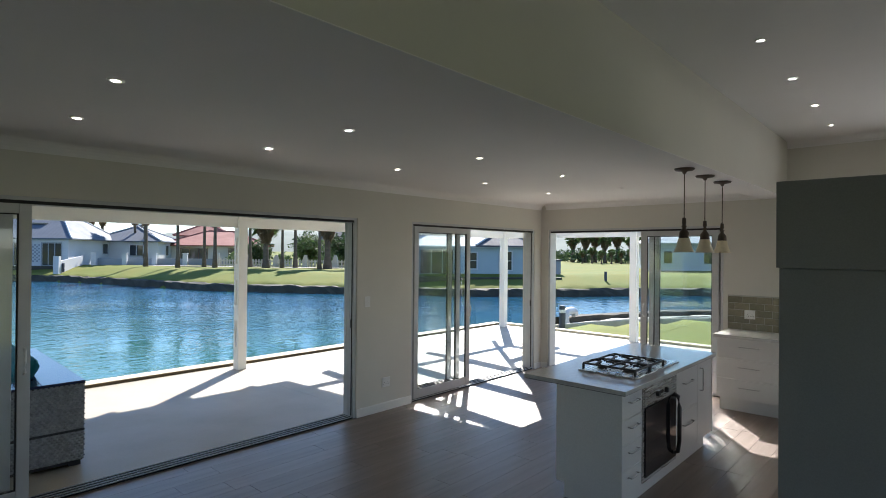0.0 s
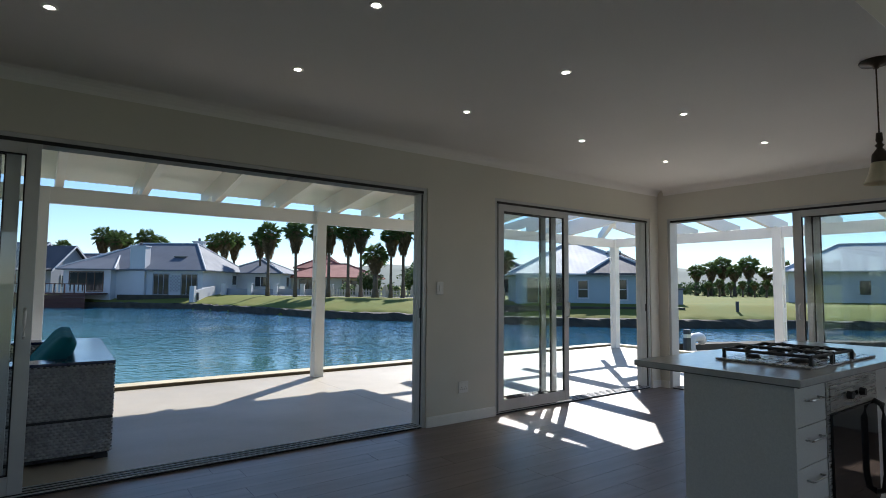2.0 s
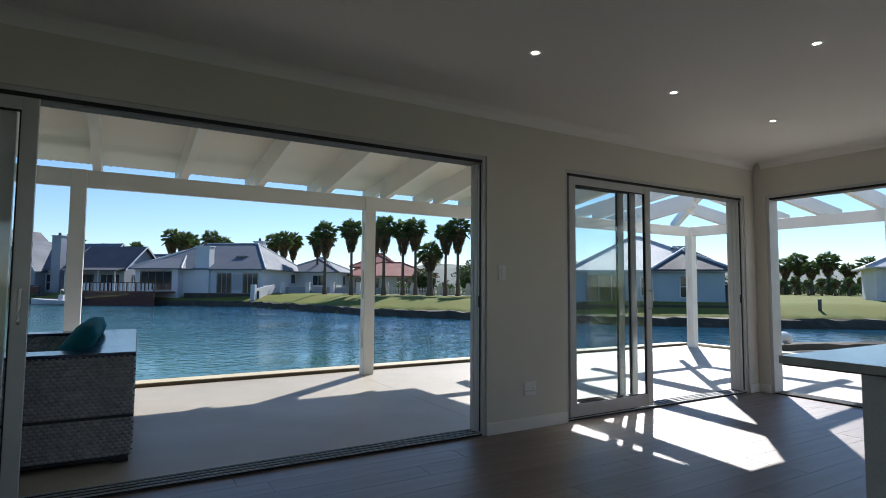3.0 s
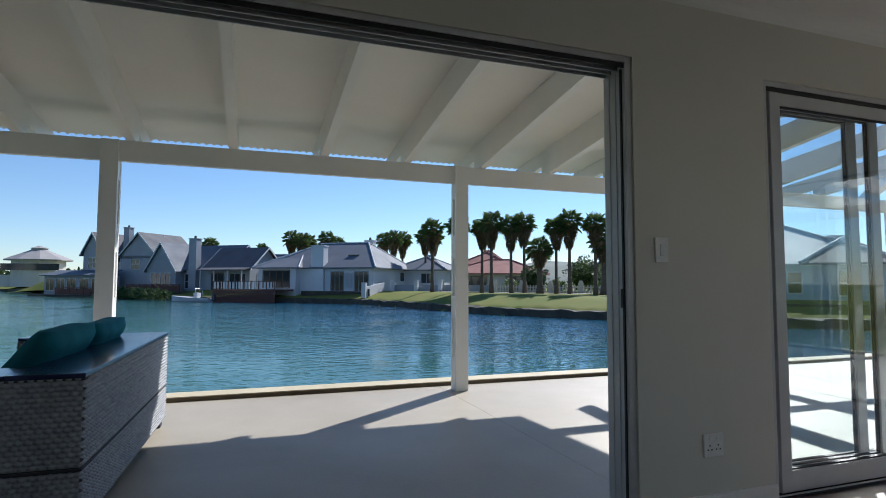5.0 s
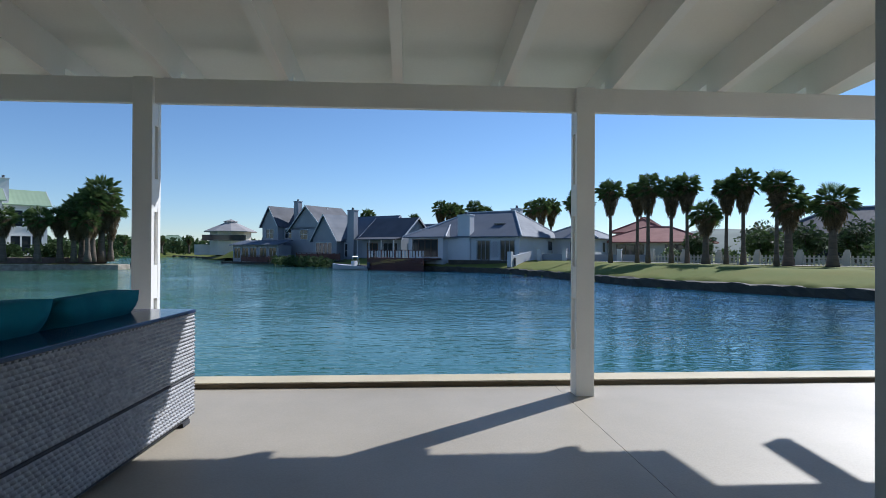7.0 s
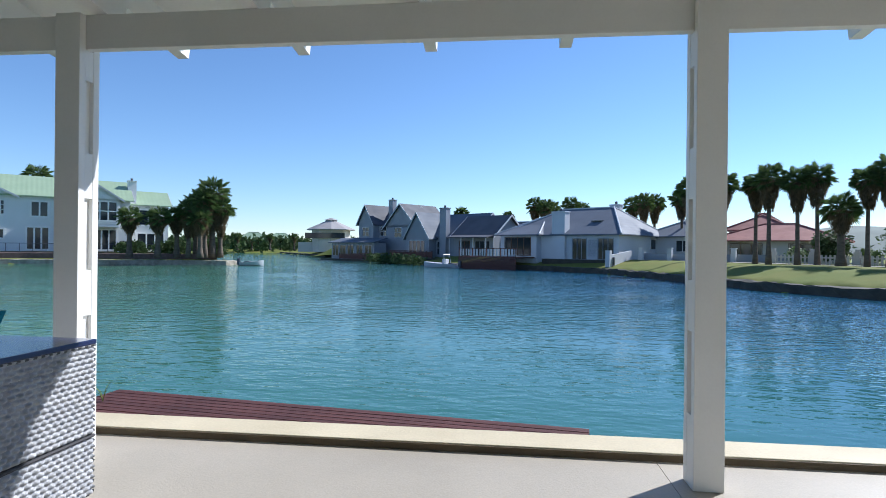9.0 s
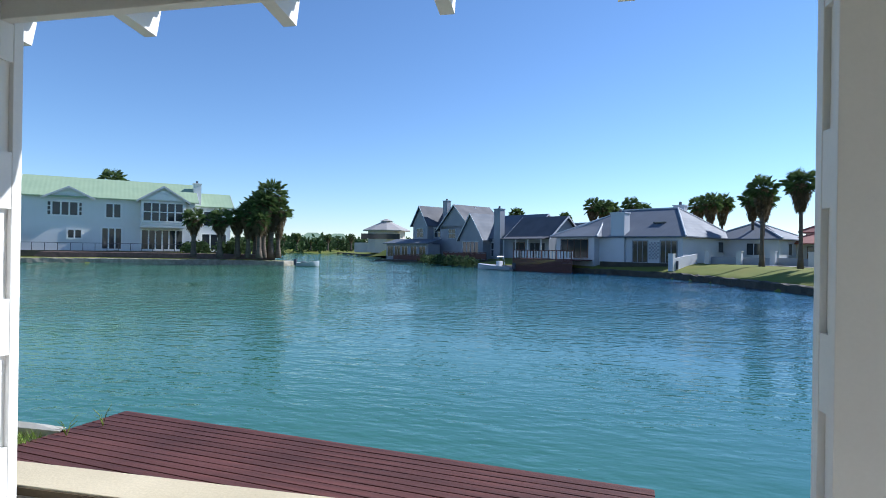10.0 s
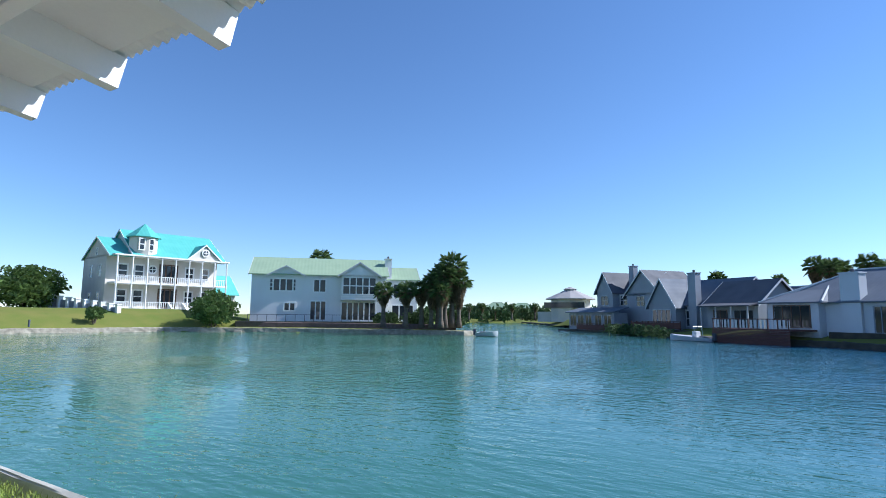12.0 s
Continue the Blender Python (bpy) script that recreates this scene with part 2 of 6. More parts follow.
M_LEAF = mk("shrub_leaves", (0.145, 0.215, 0.06), (0.095, 0.155, 0.045), 1.2, 0.6, 0.0, 10, island=0.35, spec=0.3)
M_LEAFD = mk("dark_hedge_leaves", (0.085, 0.13, 0.045), (0.055, 0.095, 0.036), 0.6, 0.7, 0.0, 10, island=0.35, spec=0.2)


def leafy(m, share=0.4):
    """Lets light through thin leaves."""
    n, l = m.node_tree.nodes, m.node_tree.links
    b = n["Principled BSDF"]
    tr, mx = n.new("ShaderNodeBsdfTranslucent"), n.new("ShaderNodeMixShader")
    l.new(b.inputs["Base Color"].links[0].from_socket, tr.inputs[0])
    mx.inputs[0].default_value = share
    l.new(b.outputs[0], mx.inputs[1])
    l.new(tr.outputs[0], mx.inputs[2])
    l.new(mx.outputs[0], n["Material Output"].inputs[0])


for leaf in (M_FROND, M_LEAF, M_LEAFD, M_BLADE, M_SKIRT):
    leafy(leaf)
M_HILL = mk("hazy_hill_scrub", (0.16, 0.19, 0.16), (0.13, 0.16, 0.14), 0.02, 0.95, 0, 1)
M_ROAD = mk("pale_gravel_road", (0.42, 0.40, 0.36), (0.36, 0.34, 0.31), 0.5, 0.9, 0.2, 10)
M_PIPE = mk("grey_pvc_pipe", (0.55, 0.56, 0.57), (0.48, 0.49, 0.5), 3, 0.4)
M_LAMP = bpy.data.materials.new("lit_downlight")
M_LAMP.use_nodes = True
M_LAMP.node_tree.nodes["Principled BSDF"].inputs["Emission Color"].default_value = (1, 0.93, 0.80, 1)
M_LAMP.node_tree.nodes["Principled BSDF"].inputs["Emission Strength"].default_value = 45


# ---- mesh helpers ----
def bx(bm, x0, x1, y0, y1, z0, z1, mat=None):
    """Adds one box to a bmesh; mat turns or moves it."""
    vs = [bm.verts.new((x, y, z)) for x in (x0, x1) for y in (y0, y1) for z in (z0, z1)]
    if mat is not None:
        for v in vs:
            v.co = mat @ v.co
    for f in ((0, 1, 3, 2), (4, 6, 7, 5), (0, 4, 5, 1), (2, 3, 7, 6), (0, 2, 6, 4), (1, 5, 7, 3)):
        bm.faces.new([vs[i] for i in f])
    return bm


def boxes(*rows, bevel=0.0):
    bm = bmesh.new()
    for r in rows:
        bx(bm, *r)
    if bevel:
        bmesh.ops.bevel(bm, geom=bm.edges[:], offset=bevel, segments=2, affect="EDGES", profile=0.5)
    return bm


def tube(bm, pts, r, seg=10, caps=True):
    """A round bar along points; r is one radius or one for each point."""
    pts = [Vector(p) for p in pts]
    rs = r if isinstance(r, (list, tuple)) else [r] * len(pts)
    rings = []
    for i, p in enumerate(pts):
        d = (pts[min(i + 1, len(pts) - 1)] - pts[max(i - 1, 0)]).normalized()
        a = d.orthogonal().normalized() if abs(d.z) < 0.99 else Vector((1, 0, 0))
        if abs(d.z) < 0.99:
            a = d.cross(Vector((0, 0, 1))).normalized()
        b = d.cross(a).normalized()
        rings.append([bm.verts.new(p + rs[i] * (math.cos(k * math.tau / seg) * a + math.sin(k * math.tau / seg) * b)) for k in range(seg)])
    for u, v in zip(rings, rings[1:]):
        for k in range(seg):
            bm.faces.new((u[k], u[(k + 1) % seg], v[(k + 1) % seg], v[k]))
    if caps:
        bm.faces.new(rings[0][::-1])
        bm.faces.new(rings[-1])
    return bm


def lathe(bm, prof, seg=20, at=(0, 0, 0)):
    """Turns a profile of (radius, height) about the upright axis."""
    rings = [[bm.verts.new((at[0] + r * math.cos(k * math.tau / seg), at[1] + r * math.sin(k * math.tau / seg), at[2] + z)) for k in range(seg)] for r, z in prof]
    for u, v in zip(rings, rings[1:]):
        for k in range(seg):
            bm.faces.new((u[k], u[(k + 1) % seg], v[(k + 1) % seg], v[k]))
    return bm


def prism(bm, poly, axis, a, b):
    """Pushes a flat outline along an axis from a to b. Outline in the two other axes, in order."""
    def at(p, w):
        return {"x": (w, p[0], p[1]), "y": (p[0], w, p[1]), "z": (p[0], p[1], w)}[axis]
    u = [bm.verts.new(at(p, a)) for p in poly]
    v = [bm.verts.new(at(p, b)) for p in poly]
    k = len(poly)
    for i in range(k):
        bm.faces.new((u[i], u[(i + 1) % k], v[(i + 1) % k], v[i]))
    bm.faces.new(u[::-1])
    bm.faces.new(v)
    return bm


def mesh_of(name, bm, material, smooth=False):
    bmesh.ops.recalc_face_normals(bm, faces=bm.faces[:])
    me = bpy.data.meshes.new(name)
    bm.to_mesh(me)
    bm.free()
    me.materials.append(material)
    if smooth:
        me.shade_smooth()
    return me


def part(name, bm, material, parent, label="", smooth=False):
    ob = new(name, mesh_of(name, bm, material, smooth))
    ob.parent = parent
    return tagged(ob, label)


def solo(name, bm, material, label="", category="", group="", kind="", smooth=False):
    return tagged(new(name, mesh_of(name, bm, material, smooth)), label, category, group, kind)


def thing(name, m, label, category, group="", kind=""):
    ob = new(name)
    ob.empty_display_size = 0.1
    ob.matrix_basis = m
    return tagged(ob, label, category, group, kind)


def shared(name, me, parent, m):
    ob = new(name, me)
    ob.parent = parent
    ob.matrix_basis = m
    return ob

# ---- the room ----
XW, YS = -10.5, -8.0          # far ends of the room behind the camera
ZC, ZH, ZB = 2.615, 3.2, 2.535  # low ceiling, high ceiling, bulkhead soffit
ZD = 2.215                     # head of the doors
solo("wall_lake", boxes((XW, -9.6, 0, 0.22, 0, ZC + 0.4), (-9.6, -3.775, 0, 0.22, ZD, ZC + 0.4), (-3.775, -2.93, 0, 0.22, 0, ZC + 0.4),
     (-2.93, -0.19, 0, 0.22, ZD, ZC + 0.4), (-0.19, 0.22, 0, 0.22, 0, ZC + 0.4)), M_WALL, "warm grey painted plaster wall with two wide openings", "wall", kind="structure")
# the kitchen opening at y -6.8 to -5.0 is assumed, out of view
solo("wall_side", boxes((0, 0.22, -0.13, 0, 0, ZH), (0, 0.22, -2.72, -0.13, ZD, ZH), (0, 0.22, -5.0, -2.72, 0, ZH), (0, 0.22, -6.8, -5.0, 0, 1.05), (0, 0.22, -6.8, -5.0, 2.1, ZH), (0, 0.22, YS, -6.8, 0, ZH)),
     M_WALL, "warm grey painted plaster wall with a glazed door opening", "wall", kind="structure")
# the opening in this unseen wall is added to let daylight in
solo("wall_back", boxes((XW, -8.6, YS - 0.2, YS, 0, ZH), (-8.6, -5.2, YS - 0.2, YS, 2.2, ZH), (-5.2, 0, YS - 0.2, YS, 0, ZH)), M_WALL, "plain warm grey painted wall", "wall", kind="structure")
solo("wall_end", boxes((XW - 0.2, XW, YS - 0.2, 0.22, 0, ZH)), M_WALL, "plain warm grey painted wall", "wall", kind="structure")
solo("ceiling", boxes((XW, 0, -3.12, 0, ZC, ZC + 0.1), (XW, 0, YS, -3.42, ZH, ZH + 0.1)), M_CEIL, "smooth white painted plaster ceiling", "ceiling", kind="structure")
solo("bulkhead", boxes((XW, 0, -3.42, -3.12, ZB, ZH + 0.1)), M_WALL, "painted plaster bulkhead between two ceiling heights", "bulkhead", kind="structure")
solo("soffit", boxes((XW, 0, -3.421, -3.116, ZB - 0.004, ZB), (XW, 0, -3.119, -3.116, ZB, ZC)), M_CEIL, "white painted soffit under the bulkhead", "soffit", kind="structure")


def cove(bm, y0, z0, s=1, n=5):
    """Outline of a small coved cornice in the corner (y0, z0); s points into the room."""
    r = 0.085
    pts = [(y0, z0), (y0, z0 - r)] + [(y0 + s * r * (1 - math.cos(a)), z0 - r * (1 - math.sin(a))) for a in [k * math.pi / 2 / n for k in range(1, n)]] + [(y0 + s * r, z0)]
    return pts


bm = bmesh.new()
prism(bm, cove(bm, 0, ZC, -1), "x", XW, 0)
prism(bm, cove(bm, 0, ZC, -1), "y", -3.12, -0.085)
prism(bm, cove(bm, 0, ZH, -1), "y", YS, -3.42)
solo("trim", bm, M_CEIL, "white coved plaster cornice", "cornice", kind="structure", smooth=False)
solo("baseboard", boxes((-3.775, -2.93, -0.014, -0.001, 0.001, 0.085), (-3.775, -2.93, -0.010, -0.001, 0.085, 0.095),
     (-0.19, -0.002, -0.014, -0.001, 0.001, 0.09), (-0.014, -0.001, -0.13, -0.016, 0.001, 0.09)), M_WHITE, "white painted skirting board", "skirting board", kind="structure")


# ---- sliding doors ----
def sash(w, h, stile=0.075, rail=0.085, foot=0.11, t=0.042):
    """A glazed sliding sash: frame, seal, pane and grip, its lower corner at the origin."""
    g = thing("door_panel", Matrix(), "glazed sliding panel in a grey aluminium frame", "door panel")
    part("frame", boxes((0, stile, 0, t, 0, h), (w - stile, w, 0, t, 0, h), (stile, w - stile, 0.002, t - 0.002, h - rail, h), (stile, w - stile, 0.002, t - 0.002, 0, foot), bevel=0.003), M_ALU, g)
    part("seal", boxes((stile, stile + 0.008, 0.010, t - 0.010, foot, h - rail), (w - stile - 0.008, w - stile, 0.010, t - 0.010, foot, h - rail),
         (stile + 0.008, w - stile - 0.008, 0.010, t - 0.010, foot, foot + 0.008), (stile + 0.008, w - stile - 0.008, 0.010, t - 0.010, h - rail - 0.008, h - rail)), M_DARK, g)
    pane = part("pane", boxes((stile + 0.002, w - stile - 0.002, t / 2 - 0.003, t / 2 + 0.003, foot + 0.002, h - rail - 0.002)), M_GLASS, g)
    pane.visible_shadow = False
    return g


def grip(parent, x, y, z):
    b = bmesh.new()
    tube(b, [(x, y, z - 0.09), (x, y - 0.035, z - 0.075), (x, y - 0.04, z), (x, y - 0.035, z + 0.075), (x, y, z + 0.09)], 0.009, 8)
    part("pull_handle", b, M_PLASTIC, parent, "white curved pull handle")


def door_frame(name, w, h, tracks=3):
    """Outer frame with a head and a sill that carry the tracks; runs along x from the origin, depth along y."""
    d = thing(name, Matrix(), "grey aluminium sliding door frame with several tracks", "door frame", kind="structure")
    depth = 0.05 * tracks + 0.02
    part("jamb", boxes((0, 0.035, 0, depth, 0, h), bevel=0.002), M_ALU, d)
    part("jamb", boxes((w - 0.035, w, 0, depth, 0, h), bevel=0.002), M_ALU, d)
    part("head", boxes((0.035, w - 0.035, 0, depth, h - 0.028, h)), M_ALU, d)
    part("sill", boxes((0.035, w - 0.035, 0, depth, 0.002, 0.014)), M_DARK, d)
    for k in range(tracks + 1):
        y = 0.006 + k * 0.05
        part("track", boxes((0.035, w - 0.035, y, y + 0.006, h - 0.052, h - 0.028)), M_DARK if k == 0 else M_ALU, d)
        part("track", boxes((0.035, w - 0.035, y, y + 0.004, 0.014, 0.022)), M_ALU, d)
    # thin black strips stand in for the shade between the tracks
    for k in range(tracks):
        y = 0.016 + k * 0.05
        part("channel", boxes((0.035, w - 0.035, y, y + 0.036, h - 0.031, h - 0.0275)), M_DARK, d, "flat black strip for the shade in the track")
        part("channel", boxes((0.035, w - 0.035, y, y + 0.036, 0.0145, 0.0165)), M_DARK, d, "flat black strip for the shade in the track")
    part("brush_strip", boxes((w - 0.042, w - 0.035, 0.022, 0.034, 0.03, h - 0.055)), M_DARK, d)
    for q in (0.07, 0.12):
        part("jamb_rib", boxes((w - 0.039, w - 0.035, q, q + 0.008, 0.03, h - 0.055)), M_ALU, d)
    return d


HS = ZD - 0.065
door_1 = door_frame("door_1", 5.825, ZD)
door_1.matrix_basis = pose(-9.6, 0.012, 0)
part("latch", boxes((5.780, 5.792, 0.03, 0.045, 1.0, 1.09)), M_DARK, door_1, "black latch keep")
for x0, w, k, lab in ((-8.16, 1.45, 0, True), (-8.26, 1.45, 1, False), (-8.36, 1.45, 2, False), (-9.56, 1.3, 2, False)):
    g = sash(w, HS)
    g.matrix_basis = pose(x0, 0.022 + 0.05 * k, 0.028)
    g["label"] = "slid-open glazed panel of the lake door, grey aluminium"
    g["group"] = "sliding panels of the lake door"
    if lab:
        grip(g, w - 0.037, 0, 1.02)
door_2 = door_frame("door_2", 2.74, ZD)
door_2.matrix_basis = pose(-2.93, 0.012, 0)
part("latch", boxes((2.695, 2.707, 0.03, 0.045, 1.0, 1.09)), M_DARK, door_2, "black latch keep")
for x0, w, k, lab in ((-2.86, 1.085, 0, True), (-2.885, 0.95, 1, False), (-2.893, 0.84, 2, False)):
    g = sash(w, HS)
    g.matrix_basis = pose(x0, 0.022 + 0.05 * k, 0.028)
    g["label"] = "slid-open glazed panel of the corner door, grey aluminium"
    g["group"] = "sliding panels of the corner door"
    if lab:
        grip(g, w - 0.037, 0, 1.02)
door_3 = door_frame("door_3", 2.59, ZD)
door_3.matrix_basis = pose(0.012, -0.13, 0, 0, 0, -90) @ pose(0, 0, 0)
for y0, w, k, lab in ((-2.66, 1.03, 0, True), (-2.68, 0.95, 1, False), (-2.69, 0.9, 2, False)):
    g = sash(w, HS, 0.085 if k == 0 else 0.065)
    g.matrix_basis = pose(0.022 + 0.05 * k, y0 + w, 0.028, 0, 0, -90)
    g["label"] = "slid-open glazed panel of the side door, grey aluminium"
    g["group"] = "sliding panels of the side door"
    if lab:
        grip(g, 0.05, 0, 1.02)

# ---- ceiling lights, pendants, switches ----
can = thing("downlight", Matrix(), "small round recessed ceiling downlight, lit", "downlight", "ceiling downlights")
b = bmesh.new()
lathe(b, [(0.036, 0.0), (0.036, -0.004), (0.024, -0.006), (0.021, -0.002), (0.021, 0.004)], 24)
part("bezel", b, M_WHITE, can, smooth=True)
b = bmesh.new()
lathe(b, [(0.017, -0.0015), (0.010, -0.002), (0.0005, -0.0025)], 20)
part("lamp", b, M_LAMP, can, "glowing warm white lamp", smooth=True)
can.matrix_basis = pose(-6.71, -1.035, ZC)
for i in range(5):
    for y in (-1.035, -2.005):
        if i or y < -2:
            copy_thing(can, pose(-6.80 + 1.328 * i, y, ZC))
for i in range(4):
    copy_thing(can, pose(-3.746 + 1.006 * i, -3.94, ZH))

pend = thing("pendant_lamp", Matrix(), "bronze pendant lamp with cream glass bell shade", "pendant lamp", "pendants over the island")
b = bmesh.new()
lathe(b, [(0.0, 0), (0.075, 0), (0.078, -0.008), (0.070, -0.020), (0.02, -0.028), (0.012, -0.045), (0.0, -0.045)], 24)
part("canopy", b, M_BRONZE, pend, smooth=True)
b = bmesh.new()
tube(b, [(0, 0, -0.04), (0, 0, -0.40)], 0.004, 8)
part("cord", b, M_BRONZE, pend)
b = bmesh.new()
lathe(b, [(0.0, -0.395), (0.014, -0.400), (0.017, -0.440), (0.010, -0.455), (0.022, -0.465), (0.012, -0.480), (0.020, -0.492), (0.036, -0.515), (0.040, -0.560), (0.036, -0.565), (0.0, -0.565)], 18)
part("socket", b, M_BRONZE, pend, "turned dark bronze lamp holder", smooth=True)
b = bmesh.new()
lathe(b, [(0.038, -0.555), (0.044, -0.570), (0.054, -0.615), (0.072, -0.662), (0.080, -0.673), (0.077, -0.673), (0.068, -0.660), (0.050, -0.615), (0.040, -0.570), (0.034, -0.555)], 26)
part("shade", b, M_SHADE, pend, "cream glass bell shade", smooth=True)
pend.matrix_basis = pose(-3.10, -3.265, ZB)
copy_thing(pend, pose(-2.58, -3.265, ZB))
copy_thing(pend, pose(-2.07, -3.265, ZB))

sw = thing("light_switch", pose(-3.627, 0, 1.278), "white plastic wall light switch", "light switch")
part("plate", boxes((-0.038, 0.038, -0.009, 0, -0.06, 0.06), bevel=0.003), M_PLASTIC, sw)
part("rocker", boxes((-0.012, 0.012, -0.013, -0.009, -0.028, 0.028), bevel=0.0015), M_PLASTIC, sw)
for nm, m in (("wall_socket", pose(-3.34, 0, 0.329)), ("wall_socket", pose(-0.0142, -3.03, 1.10, 0, 0, -90))):
    so = thing(nm, m, "white plastic double wall socket", "socket")
    part("plate", boxes((-0.06, 0.06, -0.010, 0, -0.055, 0.055), bevel=0.003), M_PLASTIC, so)
    for hx, hz in ((-0.026, 0.012), (-0.038, -0.008), (-0.014, -0.008), (0.026, 0.012), (0.014, -0.008), (0.038, -0.008)):
        bb = bmesh.new()
        tube(bb, [(hx, -0.0095, hz - 0.012), (hx, -0.0112, hz - 0.012)], 0.0042, 8)
        part("pin_hole", bb, M_DARK, so)
    part("rocker", boxes((-0.030, -0.016, -0.013, -0.010, 0.027, 0.044)), M_PLASTIC, so)
    part("rocker", boxes((0.016, 0.030, -0.013, -0.010, 0.027, 0.044)), M_PLASTIC, so)


# ---- island and kitchen ----
def bar_handle(parent, x, y, z, length=0.13, upright=False, name="handle", depth=0.028):
    d = (0, 0, 1) if upright else (1, 0, 0)
    h = length / 2
    p = Vector((x, y, z))
    d = Vector(d)
    o = Vector((0, -depth, 0))
    bb = bmesh.new()
    tube(bb, [p - h * d, p - h * d + o * 0.9, p - 0.9 * h * d + o, p + 0.9 * h * d + o, p + h * d + o * 0.9, p + h * d], 0.005, 8)
    part(name, bb, M_STEEL, parent, "thin brushed steel bar handle", smooth=True)


isl = thing("kitchen_island", pose(-0.12, -0.05, 0), "white kitchen island with drawers, pale stone overhang beside it", "kitchen island")
yf, yb = -3.10, -2.59
part("carcass", boxes((-3.84, -1.85, yf + 0.02, yb, 0.14, 0.862), bevel=0.002), M_CAB, isl)
part("end_panel", boxes((-3.862, -3.843, yf - 0.004, yb + 0.004, 0.14, 0.862), bevel=0.0015), M_CAB, isl)
part("end_panel", boxes((-1.847, -1.828, yf - 0.004, yb + 0.004, 0.14, 0.862), bevel=0.0015), M_CAB, isl)
part("plinth", boxes((-3.80, -1.89, yf + 0.06, yb - 0.03, 0.0, 0.14)), M_CAB, isl)
for k in range(4):
    z0 = 0.145 + 0.178 * k
    dr = part("drawer_front", boxes((-3.838, -3.512, yf, yf + 0.018, z0, z0 + 0.174), bevel=0.0015), M_CAB, isl)
    bar_handle(dr, -3.675, yf, z0 + 0.115, 0.15)
for z0, z1 in ((0.145, 0.498), (0.502, 0.857)):
    dr = part("drawer_front", boxes((-2.808, -2.262, yf, yf + 0.018, z0, z1), bevel=0.0015), M_CAB, isl)
    bar_handle(dr, -2.535, yf, z1 - 0.12, 0.22)
dr = part("cabinet_door", boxes((-2.258, -1.852, yf, yf + 0.018, 0.145, 0.857), bevel=0.0015), M_CAB, isl)
bar_handle(dr, -2.19, yf, 0.70, 0.20, True)
top = thing("worktop", pose(-0.12, -0.05, 0), "pale polished stone worktop on the kitchen island", "worktop")
part("slab", boxes((-3.886, -1.823, -3.139, -2.31, 0.868, 0.900), bevel=0.003), M_STONE, top)
part("underside", boxes((-3.876, -1.833, -3.129, -2.32, 0.862, 0.868)), M_STONE_EDGE, top)

ov = thing("built_in_oven", pose(-0.12, -0.05, 0), "black glass built-in oven with steel trim", "oven")
part("steel_trim", boxes((-3.508, -2.812, yf - 0.006, yf + 0.014, 0.145, 0.175), (-3.508, -3.478, yf - 0.006, yf + 0.014, 0.175, 0.83), (-2.842, -2.812, yf - 0.006, yf + 0.014, 0.175, 0.83), (-3.508, -2.812, yf - 0.006, yf + 0.014, 0.83, 0.857)), M_STEEL, ov)
part("control_panel", boxes((-3.476, -2.844, yf - 0.010, yf + 0.012, 0.70, 0.828), bevel=0.002), M_STEEL, ov)
for x in (-3.25, -3.07):
    bb = bmesh.new()
    tube(bb, [(x, yf - 0.010, 0.765), (x, yf - 0.034, 0.765)], [0.022, 0.018], 16)
    part("knob", bb, M_IRON, ov, "black control knob")
part("display", boxes((-3.20, -3.12, yf - 0.0125, yf - 0.010, 0.752, 0.778)), M_OVEN, ov)
dd = part("oven_door", boxes((-3.476, -2.844, yf - 0.016, yf + 0.012, 0.178, 0.694), bevel=0.003), M_OVEN, ov, "black glass oven door")
bb = bmesh.new()
tube(bb, [(-2.90, yf - 0.014, 0.70), (-2.90, yf - 0.05, 0.685), (-2.90, yf - 0.062, 0.60), (-2.90, yf - 0.062, 0.32), (-2.90, yf - 0.05, 0.235), (-2.90, yf - 0.014, 0.22)], 0.016, 10)
part("door_handle", bb, M_IRON, dd, "thick black loop handle", smooth=True)

hob = thing("gas_hob", pose(-3.16, -2.855, 0.900), "steel gas hob with black cast iron grates", "hob")
part("plate", boxes((-0.46, 0.46, -0.24, 0.24, 0.001, 0.012), bevel=0.004), M_STEEL, hob)
for cx, cy, r in ((-0.27, -0.11, 0.045), (-0.27, 0.12, 0.032), (0.02, -0.11, 0.032), (0.02, 0.12, 0.045)):
    bb = bmesh.new()
    lathe(bb, [(0.0, 0.030), (r * 0.8, 0.030), (r, 0.024), (r, 0.018), (r * 1.15, 0.014), (r * 1.2, 0.012)], 18, (cx, cy, 0))
    part("burner", bb, M_IRON, hob, smooth=True)
